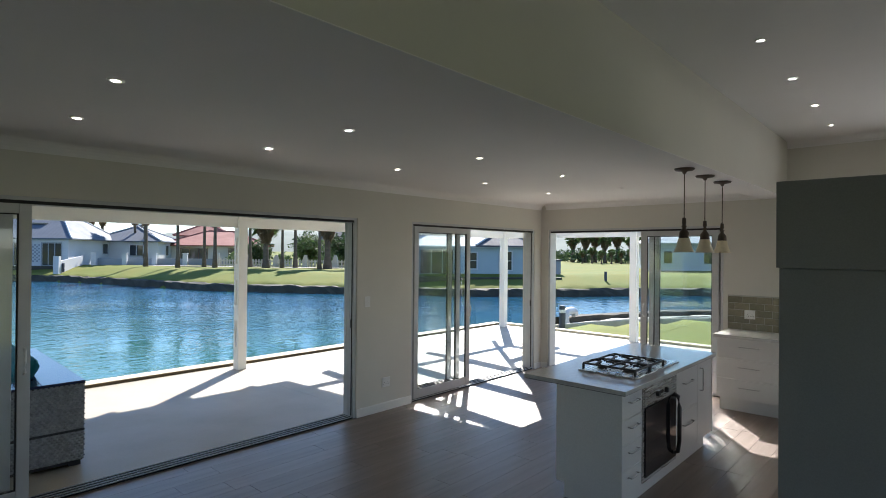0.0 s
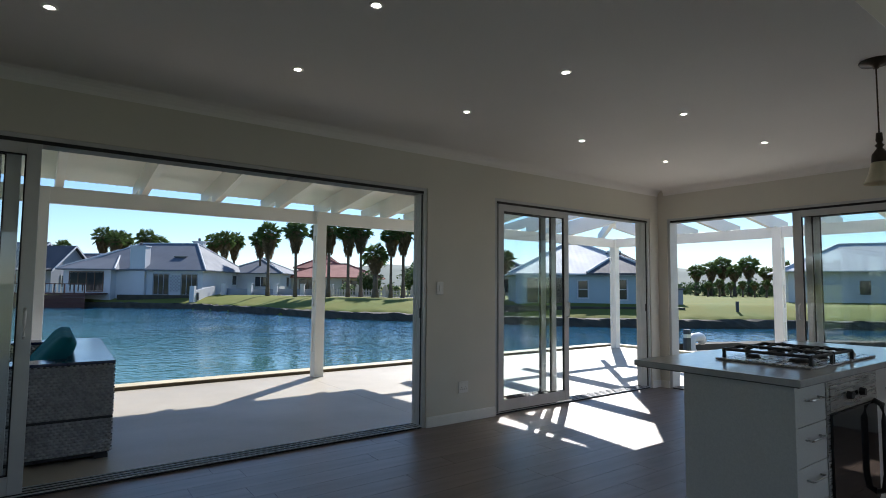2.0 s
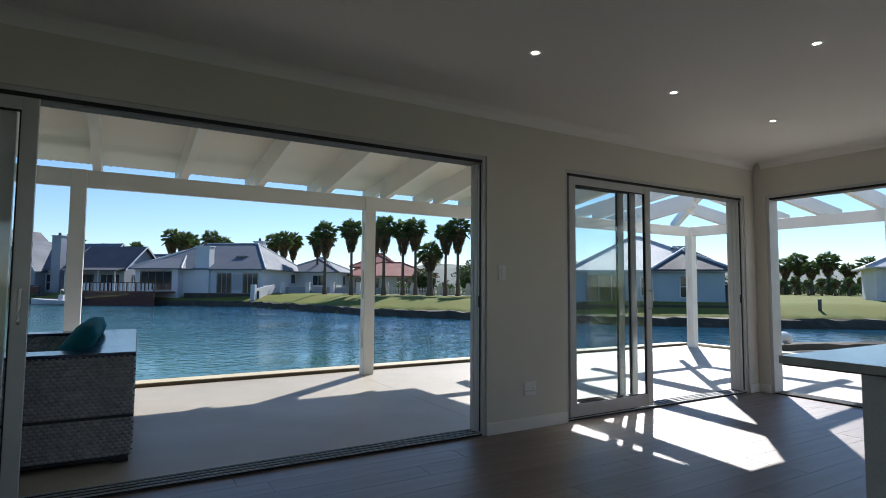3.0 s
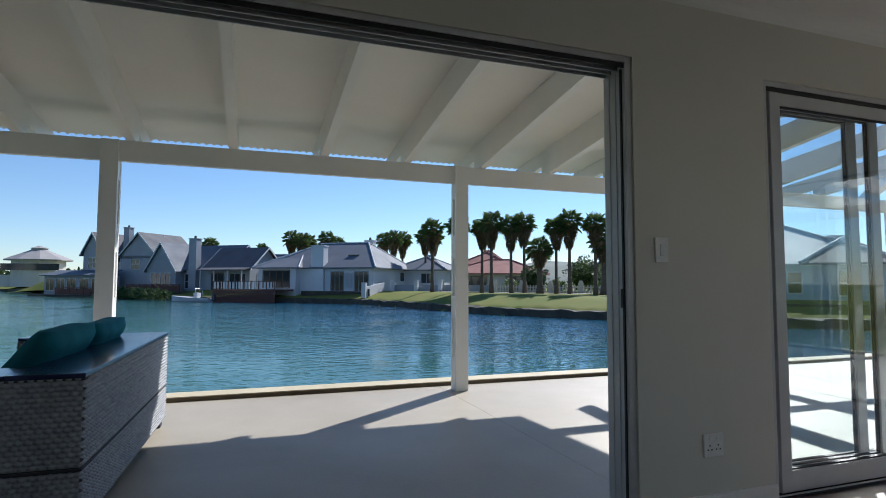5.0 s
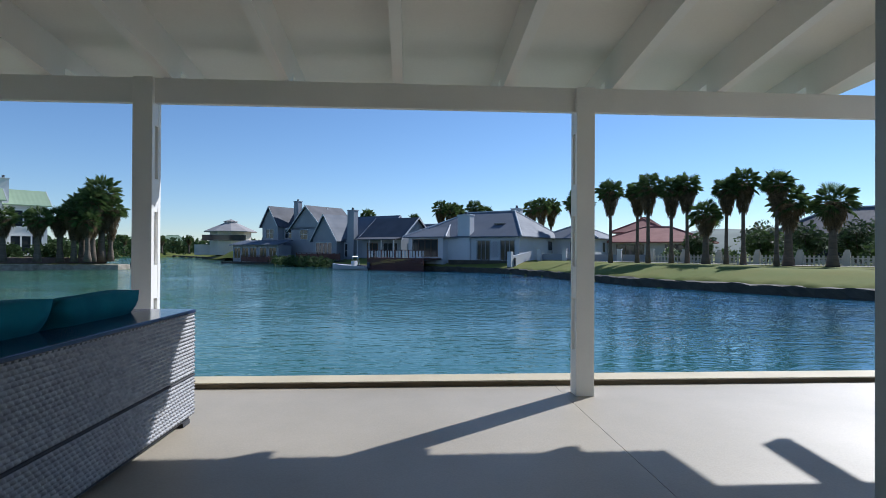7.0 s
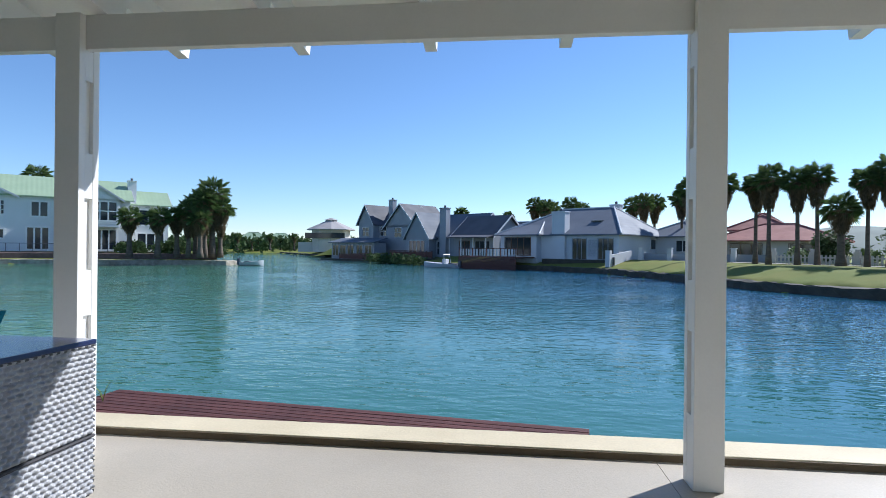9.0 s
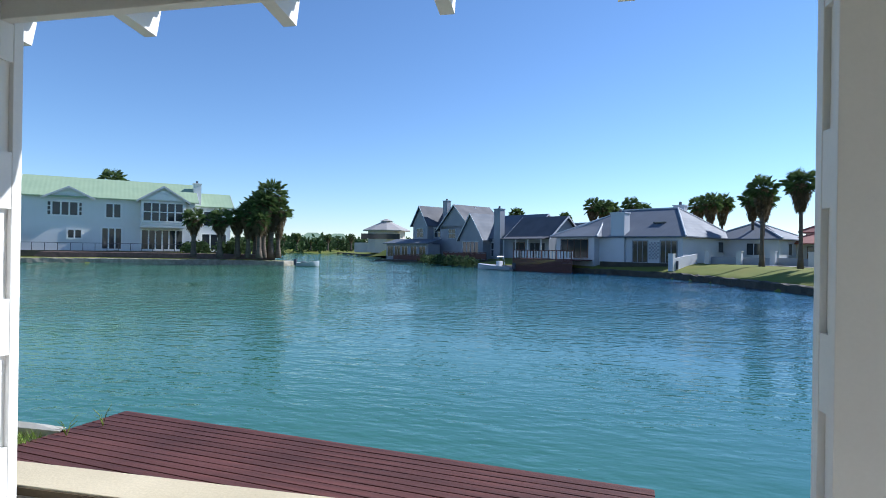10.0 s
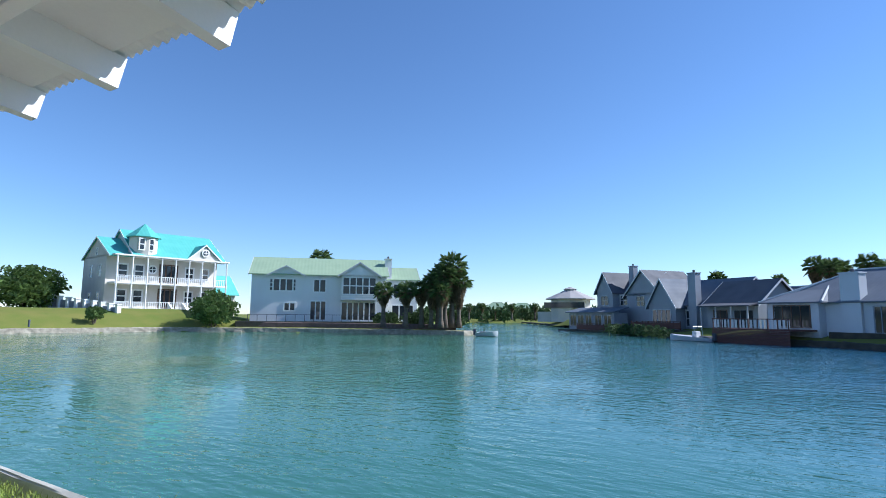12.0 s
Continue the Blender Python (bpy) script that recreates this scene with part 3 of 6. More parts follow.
for cx in (-0.27, 0.02):
    bb = bmesh.new()
    w, d = 0.135, 0.215
    for yy in (-d, 0.0, d):
        tube(bb, [(cx - w, yy, 0.057), (cx + w, yy, 0.057)], 0.0085, 6)
    for xx in (-w, w):
        tube(bb, [(cx + xx, -d, 0.057), (cx + xx, d, 0.057)], 0.0085, 6)
    for yy in (-0.11, 0.115):
        for a in range(4):
            ca, sa = math.cos(a * math.pi / 2), math.sin(a * math.pi / 2)
            tube(bb, [(cx + ca * 0.03, yy + sa * 0.03, 0.066), (cx + ca * 0.07, yy + sa * 0.07, 0.070), (cx + ca * (w if ca else 0) + 0, yy + sa * 0.108, 0.057)], 0.0085, 6)
    for xx in (-w, w):
        for yy in (-d, d):
            tube(bb, [(cx + xx, yy, 0.057), (cx + xx, yy, 0.012)], 0.010, 6)
    part("grate", bb, M_IRON, hob, "black cast iron pan grate")
for k in range(4):
    bb = bmesh.new()
    lathe(bb, [(0.0, 0.034), (0.017, 0.034), (0.020, 0.028), (0.021, 0.012)], 16, (0.30, -0.17 + 0.11 * k, 0))
    part("knob", bb, M_STEEL, hob, "steel control knob", smooth=True)

kc = thing("kitchen_cabinet", Matrix(), "white base cabinet with three drawers under a pale top", "cabinet")
part("carcass", boxes((-0.545, -0.004, -4.6, -2.80, 0.15, 0.862)), M_CAB, kc)
part("plinth", boxes((-0.49, -0.004, -4.58, -2.82, 0.0, 0.15)), M_CAB, kc)
for n_u, (ya, yb2) in enumerate(((-3.498, -2.803), (-4.2, -3.502))):
    for z0, z1 in ((0.155, 0.385), (0.389, 0.62), (0.624, 0.858)):
        dr = part("drawer_front", boxes((-0.565, -0.547, ya, yb2, z0, z1), bevel=0.0015), M_CAB, kc)
        bb = bmesh.new()
        ym = (ya + yb2) / 2
        tube(bb, [(-0.565, ym - 0.11, z1 - 0.09), (-0.592, ym - 0.11, z1 - 0.09), (-0.592, ym + 0.11, z1 - 0.09), (-0.565, ym + 0.11, z1 - 0.09)], 0.005, 8)
        part("handle", bb, M_STEEL, dr, "thin brushed steel bar handle")
kt = thing("worktop", Matrix(), "pale stone worktop along the tiled kitchen wall", "worktop")
part("slab", boxes((-0.60, -0.004, -4.6, -2.77, 0.862, 0.900), bevel=0.003), M_STONE, kt)

tc2 = thing("tall_cabinet", Matrix(), "tall grey kitchen cupboard reaching above door height", "cupboard")
part("lower_body", boxes((-3.73, -3.10, -5.60, -4.045, 0.10, 1.765), bevel=0.002), M_CABG, tc2)
part("upper_body", boxes((-3.745, -3.10, -5.60, -4.03, 1.768, 2.30), bevel=0.002), M_CABG, tc2)
part("plinth", boxes((-3.68, -3.10, -5.58, -4.08, 0.0, 0.10)), M_CABG, tc2)


# ---- covered terrace ----
ZP = -0.03
patio = thing("patio", Matrix(), "pale floated concrete patio slabs with a fine joint", "patio", kind="structure")
part("slab", boxes((-14, -3.494, 0.20, 3.72, -1.3, ZP)), M_CONC, patio)
part("slab", boxes((-3.4905, 3.98, 0.20, 3.72, -1.3, ZP)), M_CONC, patio)
part("slab", boxes((0.24, 3.98, -9, 0.194, -1.3, ZP)), M_CONC, patio)
part("joint_filler", boxes((-3.494, -3.490, 0.20, 3.70, -1.2, ZP - 0.004)), M_DARK, patio, "dark joint filler")
part("threshold", boxes((-9.6, -3.775, 0.17, 0.20, -0.3, -0.012), (-2.93, -0.19, 0.17, 0.20, -0.3, -0.012)), M_CONC, patio)
curb = thing("curb", Matrix(), "cream painted low curb along the patio edge", "curb", kind="structure")
part("nib", boxes((-14, 4.02, 3.725, 3.975, -1.3, 0.016), bevel=0.004), M_CURB, curb)
part("face", boxes((-14, 3.98, 3.715, 3.7245, ZP, 0.008)), M_CURBD, curb, "tan inner face, darkened for its shade")
part("nib", boxes((3.985, 4.20, -9, 3.722, -1.3, 0.016), bevel=0.004), M_CURB, curb)

PH = 2.20
pst = thing("post", Matrix(), "white painted twin-board timber post with spacer blocks", "post", "terrace posts")
part("board", boxes((-0.072, 0.072, -0.075, -0.030, ZP, PH + 0.185), bevel=0.003), M_WHITE, pst)
part("board", boxes((-0.072, 0.072, 0.030, 0.075, ZP, PH + 0.185), bevel=0.003), M_WHITE, pst)
zs = ((ZP, 0.32), (0.73, 0.98), (1.38, 1.63), (2.03, PH - 0.003))
for a, c in zs:
    part("spacer_block", boxes((-0.070, 0.070, -0.029, 0.029, a, c)), M_WHITE, pst)
for a, c in ((0.32, 0.73), (0.98, 1.38), (1.63, 2.03)):
    part("core", boxes((-0.050, 0.050, -0.029, 0.029, a, c)), M_WHITE, pst)
pst.matrix_basis = pose(-3.345, 3.43, 0)
for x, y, rz in ((-6.70, 3.43, 0), (-10.05, 3.43, 0), (3.72, 3.43, 0), (3.72, 0.03, 90), (3.72, -3.4, 90)):
    copy_thing(pst, pose(x, y, 0, 0, 0, rz))

solo("beam", boxes((-14, 3.86, 3.403, 3.457, PH, 2.39), bevel=0.004), M_WHITE, "white painted timber beam along the lake edge", "beam")
solo("beam", boxes((3.693, 3.747, -8, 3.398, PH, 2.39), bevel=0.004), M_WHITE, "white painted timber beam over the side patio", "beam")

SL = 0.125                      # fall of the roof


def zr(y):
    return 2.41 + SL * (4.25 - y)


RD = 0.17


def rafter(xc, y0, y1):
    """A sloping rafter notched over the beam, its end cut back."""
    b = bmesh.new()
    prism(b, [(y0, 2.392 + 0.15 * (3.40 - y0)), (3.40, 2.392), (3.55, 2.392), (3.56, zr(3.56)), (y1, zr(y1)), (y1 + 0.035, zr(y1) + RD), (y0, zr(y0) + RD)], "x", xc - 0.038, xc + 0.038)
    return b


RX = [-4.815 - 0.865 * k for k in range(-4, 11)]
for x in RX:
    r = thing("rafter", Matrix(), "white painted sloping timber roof rafter", "rafter", "terrace rafters")
    part("timber", rafter(x, 0.225, 4.19), M_WHITE, r)
roof = thing("patio_roof", Matrix(), "white sheeted lean-to roof over the terrace", "roof")


def roof_end(y):
    """Where the sheeting stops: its edge runs on the slant to the corner of the house."""
    return -0.69 + 0.19 * (4.25 - y)


def roof_board(y0, y1, lift, thick):
    b = bmesh.new()
    lo = [b.verts.new((x, y, zr(y) + RD + lift)) for x, y in ((-14, y0), (roof_end(y0), y0), (roof_end(y1), y1), (-14, y1))]
    hi = [b.verts.new(v.co + Vector((0, 0, thick))) for v in lo]
    b.faces.new(lo[::-1])
    b.faces.new(hi)
    for i in range(4):
        b.faces.new((lo[i], lo[(i + 1) % 4], hi[(i + 1) % 4], hi[i]))
    return b


part("ceiling_board", roof_board(0.225, 4.15, 0.002, 0.014), M_BOARD, roof)
us = np.linspace(0, 1, 1060)
b = bmesh.new()
lo = [[b.verts.new((-14 + u * (roof_end(y) + 0.04 + 14), y, zr(y) + RD + 0.040 + 0.014 * math.sin(u * math.tau * 176))) for u in us] for y in (0.225, 4.25)]
for i in range(len(us) - 1):
    b.faces.new((lo[0][i], lo[0][i + 1], lo[1][i + 1], lo[1][i]))
sheet = part("corrugated_sheet", b, M_BOARD, roof, "corrugated roof sheet")
mo = sheet.modifiers.new("thick", "SOLIDIFY")
mo.thickness = 0.004
for y in (0.5, 1.6, 2.6, 3.70, 4.06):
    part("batten", roof_board(y - 0.03, y + 0.03, 0.017, 0.011), M_WHITE, roof)

# open pergola round the corner
for x in (-0.04, 1.10, 2.25):
    r = thing("pergola_rafter", Matrix(), "white painted open pergola rafter", "rafter", "pergola rafters")
    part("timber", rafter(x, max(0.225, x + 0.04), 4.25), M_WHITE, r)
for k in range(10):
    y = 2.75 - 0.86 * k
    x0 = max(0.225, y + 0.05)
    r = thing("pergola_rafter", Matrix(), "white painted open pergola rafter", "rafter", "pergola rafters")
    b = bmesh.new()
    z = lambda q: zr(q) - 0.03
    prism(b, [(x0, 2.392 + 0.14 * (3.685 - x0)), (3.685, 2.392), (3.835, 2.392), (3.845, z(3.845)), (4.40, z(4.40)), (4.43, z(4.40) + RD), (x0, z(x0) + RD)], "y", y - 0.038, y + 0.038)
    part("timber", b, M_WHITE, r)
r = thing("hip_rafter", Matrix(), "white painted diagonal hip rafter of the pergola", "rafter")
b = bmesh.new()
m = pose(0, 0, 0, 0, 0, 45)
q0, q1 = 0.33, 5.9
prism(b, [(q0, 2.915), (q1, 2.40), (q1 + 0.04, 2.58), (q0, 3.09)], "y", -0.045, 0.045)
bmesh.ops.transform(b, matrix=m, verts=b.verts[:])
part("timber", b, M_WHITE, r)


# ---- outdoor sofa ----
def weave(o, du, dv, n, w, h, cell=0.036, amp=0.020):
    """A woven rattan face: w along du, h along dv from o, strands bulging along n."""
    o, du, dv, n = Vector(o), Vector(du), Vector(dv), Vector(n)
    nu, nv = max(2, int(w / cell * 6)), max(2, int(h / cell * 8))
    bb = bmesh.new()
    g = []
    for j in range(nv + 1):
        row = []
        for i in range(nu + 1):
            u, v = i / nu * w, j / nv * h
            row_i = math.floor(v / (cell * 0.62))
            ph = (u / cell + 0.5 * (row_i % 2)) % 1.0
            s = math.sin(math.pi * ph)
            t = math.sin(math.pi * ((v / (cell * 0.62)) % 1.0))
            d = amp * (s ** 0.7) * (t ** 0.6) + 0.0012 * noise.noise(Vector((u * 9, v * 9, o.x)))
            row.append(bb.verts.new(o + du * u + dv * v + n * d))
        g.append(row)
    for j in range(nv):
        for i in range(nu):
            bb.faces.new((g[j][i], g[j][i + 1], g[j + 1][i + 1], g[j + 1][i]))
    return bb


SX, SY0, SY1, ST = -6.158, 0.73, 2.85, 0.738
AW, SB, SL_ = 0.26, 0.29, 0.92     # arm depth, back depth, arm length
XA = SX - SL_
TURN = Matrix.Translation((SX, 1.79, 0)) @ pose(0, 0, 0, 0, 0, -1.75) @ Matrix.Translation((-SX, -1.79, 0))
sofa = thing("outdoor_sofa", TURN @ pose(0, 0, ZP), "grey woven rattan sofa with navy glass ledges", "sofa")
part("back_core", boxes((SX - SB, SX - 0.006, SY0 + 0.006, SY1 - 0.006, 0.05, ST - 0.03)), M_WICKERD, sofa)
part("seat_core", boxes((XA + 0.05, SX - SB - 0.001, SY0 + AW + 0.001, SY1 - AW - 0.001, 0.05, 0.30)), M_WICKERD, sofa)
part("woven_seat_front", weave((XA + 0.05, SY1 - AW, 0.055), (0, -1, 0), (0, 0, 1), (-1, 0, 0), SY1 - SY0 - 2 * AW, 0.24), M_WICKER, sofa, smooth=True)
for y0, y1 in ((SY0, SY0 + AW), (SY1 - AW, SY1)):
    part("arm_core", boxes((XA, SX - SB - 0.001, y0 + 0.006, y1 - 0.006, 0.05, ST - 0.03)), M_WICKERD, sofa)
    part("ledge_top", boxes((XA - 0.008, SX - SB - 0.012, y0 - 0.008, y1 + 0.008, ST - 0.022, ST - 0.001), bevel=0.004), M_TOP, sofa, "dark navy glass ledge")
    part("woven_arm_end", weave((XA, y1, 0.055), (0, -1, 0), (0, 0, 1), (-1, 0, 0), AW, ST - 0.08), M_WICKER, sofa, smooth=True)
part("woven_arm_inside", weave((XA, SY1 - AW + 0.006, 0.32), (1, 0, 0), (0, 0, 1), (0, -1, 0), SL_ - SB, ST - 0.345), M_WICKER, sofa, smooth=True)
for z0, z1 in ((0.055, 0.305), (0.322, ST - 0.022)):
    part("woven_panel", weave((SX - 0.006, SY0, z0), (0, 1, 0), (0, 0, 1), (1, 0, 0), SY1 - SY0, z1 - z0), M_WICKER, sofa, smooth=True)
    part("woven_panel", weave((XA, SY0 + 0.006, z0), (1, 0, 0), (0, 0, 1), (0, -1, 0), SL_, z1 - z0), M_WICKER, sofa, smooth=True)
    part("woven_panel", weave((XA, SY1 - 0.006, z0), (1, 0, 0), (0, 0, 1), (0, 1, 0), SL_, z1 - z0), M_WICKER, sofa, smooth=True)
part("ledge_top", boxes((SX - SB - 0.01, SX + 0.010, SY0 - 0.008, SY1 + 0.008, ST - 0.022, ST), bevel=0.004), M_TOP, sofa, "dark navy glass ledge")
b = bmesh.new()
for z in (ST - 0.026, 0.313):
    tube(b, [(XA, SY0 - 0.003, z), (SX + 0.003, SY0 - 0.003, z), (SX + 0.003, SY1 + 0.003, z), (XA, SY1 + 0.003, z)], 0.007, 6)
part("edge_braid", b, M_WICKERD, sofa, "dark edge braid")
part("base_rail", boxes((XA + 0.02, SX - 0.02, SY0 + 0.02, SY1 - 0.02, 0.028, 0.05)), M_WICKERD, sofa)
for x, y in ((SX - 0.10, SY0 + 0.04), (SX - 0.10, SY1 - 0.13), (XA + 0.01, SY0 + 0.04), (XA + 0.01, SY1 - 0.13)):
    part("foot", boxes((x, x + 0.09, y, y + 0.10, 0.0, 0.028)), M_WICKERD, sofa)


def cushion(name, w, h, t, m, label):
    """A soft cushion: a rounded pillow with a seam, leaning as m says."""
    bb = bmesh.new()
    n_ = 14
    grids = []
    for s in (1, -1):
        g = []
        for j in range(n_ + 1):
            row = []
            for i in range(n_ + 1):
                u, v = 2 * i / n_ - 1, 2 * j / n_ - 1
                e = (max(0, 1 - abs(u) ** 6) * max(0, 1 - abs(v) ** 6)) ** 0.5
                k = 1 - 0.06 * (abs(u) * abs(v)) ** 2
                d = s * t / 2 * e * (1 + 0.18 * noise.noise(Vector((u * 1.7, v * 1.7, s * 3 + w))))
                row.append(bb.verts.new((u * w / 2 * (1 - 0.05 * (1 - v * v)) * k, d, v * h / 2 * (1 - 0.05 * (1 - u * u)) * k)))
            g.append(row)
        for j in range(n_):
            for i in range(n_):
                bb.faces.new((g[j][i], g[j][i + 1], g[j + 1][i + 1], g[j + 1][i]))
        grids.append(g)
    bmesh.ops.remove_doubles(bb, verts=bb.verts[:], dist=0.002)
    ob = solo(name, bb, M_TEAL, label, "cushion", "teal sofa cushions", smooth=True)
    ob.matrix_basis = m
    return ob


cushion("cushion", 0.84, 0.56, 0.17, TURN @ pose(-6.58, 1.49, 0.645, 36, 0, 90), "plump teal fabric back cushion leaning over the ledge")
cushion("cushion", 0.84, 0.56, 0.17, TURN @ pose(-6.59, 2.30, 0.635, 38, 0, 91), "plump teal fabric back cushion leaning over the ledge")
for y0, y1 in ((SY0 + AW + 0.01, (SY0 + SY1) / 2 - 0.003), ((SY0 + SY1) / 2 + 0.003, SY1 - AW - 0.01)):
    solo("seat_pad", boxes((XA + 0.06, SX - SB - 0.012, y0, y1, ZP + 0.301, ZP + 0.42), bevel=0.03), M_TEAL, "flat teal seat pad on the rattan sofa", "cushion", "seat pads", smooth=True).matrix_basis = TURN

# ---- timber jetty by the patio ----
dk = thing("jetty_deck", pose(-8.62, 6.35, -0.50, 0, 0, -7.4), "red-brown hardwood plank deck at the water", "deck")
plank = boxes((0, 5.12, -0.084, 0, -0.03, 0), bevel=0.003)
pm = mesh_of("board", plank, M_DECK)
for k in range(25):
    shared("board", pm, dk, pose(0.004 * random.uniform(-1, 1), -0.0955 * k, 0.0015 * random.uniform(-1, 1)))
part("edge_board", boxes((-0.002, 5.122, 0.002, 0.03, -0.16, -0.004)), M_DECK, dk)
for x in (0.25, 1.7, 3.3, 4.8):
    part("joist", boxes((x, x + 0.05, -2.38, 0.0, -0.18, -0.032)), M_REDDECK, dk)
for x in (0.27, 2.5, 4.8):
    bb = bmesh.new()
    tube(bb, [(x, -0.15, -1.6), (x, -0.15, -0.18)], 0.07, 10)
    part("pile", bb, M_REDDECK, dk)

# ---- lake, ground and banks ----
ZW = -1.05
SHORE = [(-3.5, 5.46), (-1.8, 5.37), (4, 5.12), (8, 4.5), (11, 3.5), (14, 1.4), (20, -5), (30, -18), (44, -30), (60, -24), (46, -6), (36, 4), (30, 10), (25, 13.3), (20, 17.8),
         (13, 28.2), (10, 33.5), (7.2, 46.5), (5, 53), (-0.7, 60), (-8, 63.8), (-12.7, 68.7), (-19.8, 83.5), (-30, 102), (-41, 117), (-60, 150), (-83, 188),
         (-104, 184), (-92, 140), (-70, 92), (-44, 68), (-36, 63.5), (-36.5, 61.8), (-47.5, 60.0), (-58, 56.5), (-66, 51), (-72, 45.5), (-74, 38.5), (-76, 29), (-80, 18),
         (-60, 8), (-30, 5.4), (-11.7, 5.85), (-8.8, 5.75)]
P = np.array(SHORE)
Q = np.roll(P, -1, axis=0)


def shore_side(x, y):
    """Signed distance to the shore line: positive on land, negative on the water."""
    pt = np.stack([x, y], -1)[..., None, :]
    d = Q - P
    t = np.clip(((pt - P) * d).sum(-1) / (d * d).sum(-1), 0, 1)
    dist = np.sqrt((((pt - P) - t[..., None] * d) ** 2).sum(-1)).min(-1)
    cond = (P[:, 1] > y[..., None]) != (Q[:, 1] > y[..., None])
    xc = (Q[:, 0] - P[:, 0]) * (y[..., None] - P[:, 1]) / (Q[:, 1] - P[:, 1] + 1e-12) + P[:, 0]
    inside = (cond & (x[..., None] < xc)).sum(-1) % 2 == 1
    return np.where(inside, -dist, dist)


def land_height(x, y, s):
    near = (y < 6.2) & (x > -40) & (x < 16) & (y < 6.4 - 0.33 * np.maximum(x - 4, 0))
    rise = np.clip(s / 5.5, 0, 1)
    rise = rise * rise * (3 - 2 * rise)
    far = -0.56 + 0.76 * rise + 0.05 * np.sin(x * 0.35) * np.cos(y * 0.27) * rise
    left = np.clip((-62 - x) / 8, 0, 1) * np.clip((60 - y) / 8, 0, 1) * np.clip(s / 9, 0, 1)
    far = far + 1.75 * left
    return np.where(near, -0.50, far)


def ground_axis(a, b, fine, far):
    core = list(np.arange(a, b + 0.01, fine))
    out, k = [], fine
    v = 0
    while v < far:
        k *= 1.35
        v += k
        out.append(v)
    return np.array([a - o for o in out[::-1]] + core + [b + o for o in out])


gx, gy = ground_axis(-98, 62, 0.9, 2600), ground_axis(-34, 132, 0.9, 2600)
X, Y = np.meshgrid(gx, gy)
S = shore_side(X, Y)
Zg = np.where(S > 0.25, land_height(X, Y, S), np.where(S > -0.2, -1.15, -2.2))
house_zone = (X > XW - 0.5) & (X < 4.1) & (Y > YS - 1) & (Y < 3.9)
Zg = np.where(house_zone, -0.75, Zg)
nx_, ny_ = len(gx), len(gy)
verts = np.stack([X.ravel(), Y.ravel(), Zg.ravel()], -1)
idx = np.arange(nx_ * ny_).reshape(ny_, nx_)
quads = np.stack([idx[:-1, :-1].ravel(), idx[:-1, 1:].ravel(), idx[1:, 1:].ravel(), idx[1:, :-1].ravel()], -1)
gm = bpy.data.meshes.new("ground")
gm.from_pydata(verts.tolist(), [], quads.tolist())
gm.materials.append(M_GRASS)
gm.shade_smooth()
tagged(new("ground", gm), "mown lawn ground reaching round the lake", "ground", kind="structure")
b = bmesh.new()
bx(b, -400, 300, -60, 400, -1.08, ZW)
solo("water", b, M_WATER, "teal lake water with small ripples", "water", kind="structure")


def along(pts, step):
    """Points at even steps along a line of points, with the way there."""
    out = []
    for a, c in zip(pts, pts[1:]):
        a, c = Vector(a), Vector(c)
        n_ = max(1, int((c - a).length / step))
        for k in range(n_):
            out.append((a.lerp(c, k / n_), (c - a).normalized()))
    out.append((Vector(pts[-1]), (Vector(pts[-1]) - Vector(pts[-2])).normalized()))
    return out


def bank_strip(name, pts, z0, z1, wide, material, label, rough=0.08, step=0.5):
    """An uneven wall that follows the shore, its top reaching inland."""
    b = bmesh.new()
    rows = []
    for p, d in along(pts, step):
        n_ = Vector((d.y, -d.x))
        j = lambda q: rough * noise.noise(Vector((p.x * 1.3 + q, p.y * 1.3, q * 7)))
        prof = ((-0.10, z0), (-0.02, (z0 + z1) / 2), (0.04, z1 - 0.06), (0.12, z1), (wide * 0.6, z1 + 0.01), (wide, z1 - 0.02), (wide, z0))
        rows.append([b.verts.new((p.x + n_.x * (o + j(i)), p.y + n_.y * (o + j(i)), z + 0.8 * j(i + 9))) for i, (o, z) in enumerate(prof)])
    for u, v in zip(rows, rows[1:]):
        for i in range(len(u) - 1):
            b.faces.new((u[i], v[i], v[i + 1], u[i + 1]))
    return solo(name, b, material, label, "bank", kind="structure", smooth=False)


i0 = SHORE.index((60, -24))
i1 = SHORE.index((-83, 188))
bank_strip("bank_east", SHORE[i0:i1 + 1], -1.4, -0.56, 0.7, M_ROCK, "dark wet stone bank below the lawn", 0.16)
i2, i3 = SHORE.index((-92, 140)), SHORE.index((-80, 18))
bank_strip("bank_west", SHORE[i2:i3 + 1], -1.4, -0.50, 0.6, M_PALEROCK, "pale rough stone wall along the water", 0.10)
bank_strip("edging", [(-30, 5.4), (-11.7, 5.85), (-8.66, 5.78)], -1.4, -0.47, 0.14, M_LIP, "weathered concrete edging of the lawn", 0.02, 0.35)
bank_strip("edging", [(-3.5, 5.46), (-1.8, 5.37), (4, 5.12), (8, 4.5), (11, 3.5), (14, 1.4), (20, -5), (30, -18)], -1.4, -0.47, 0.14, M_LIP, "weathered concrete edging of the lawn", 0.02, 0.35)


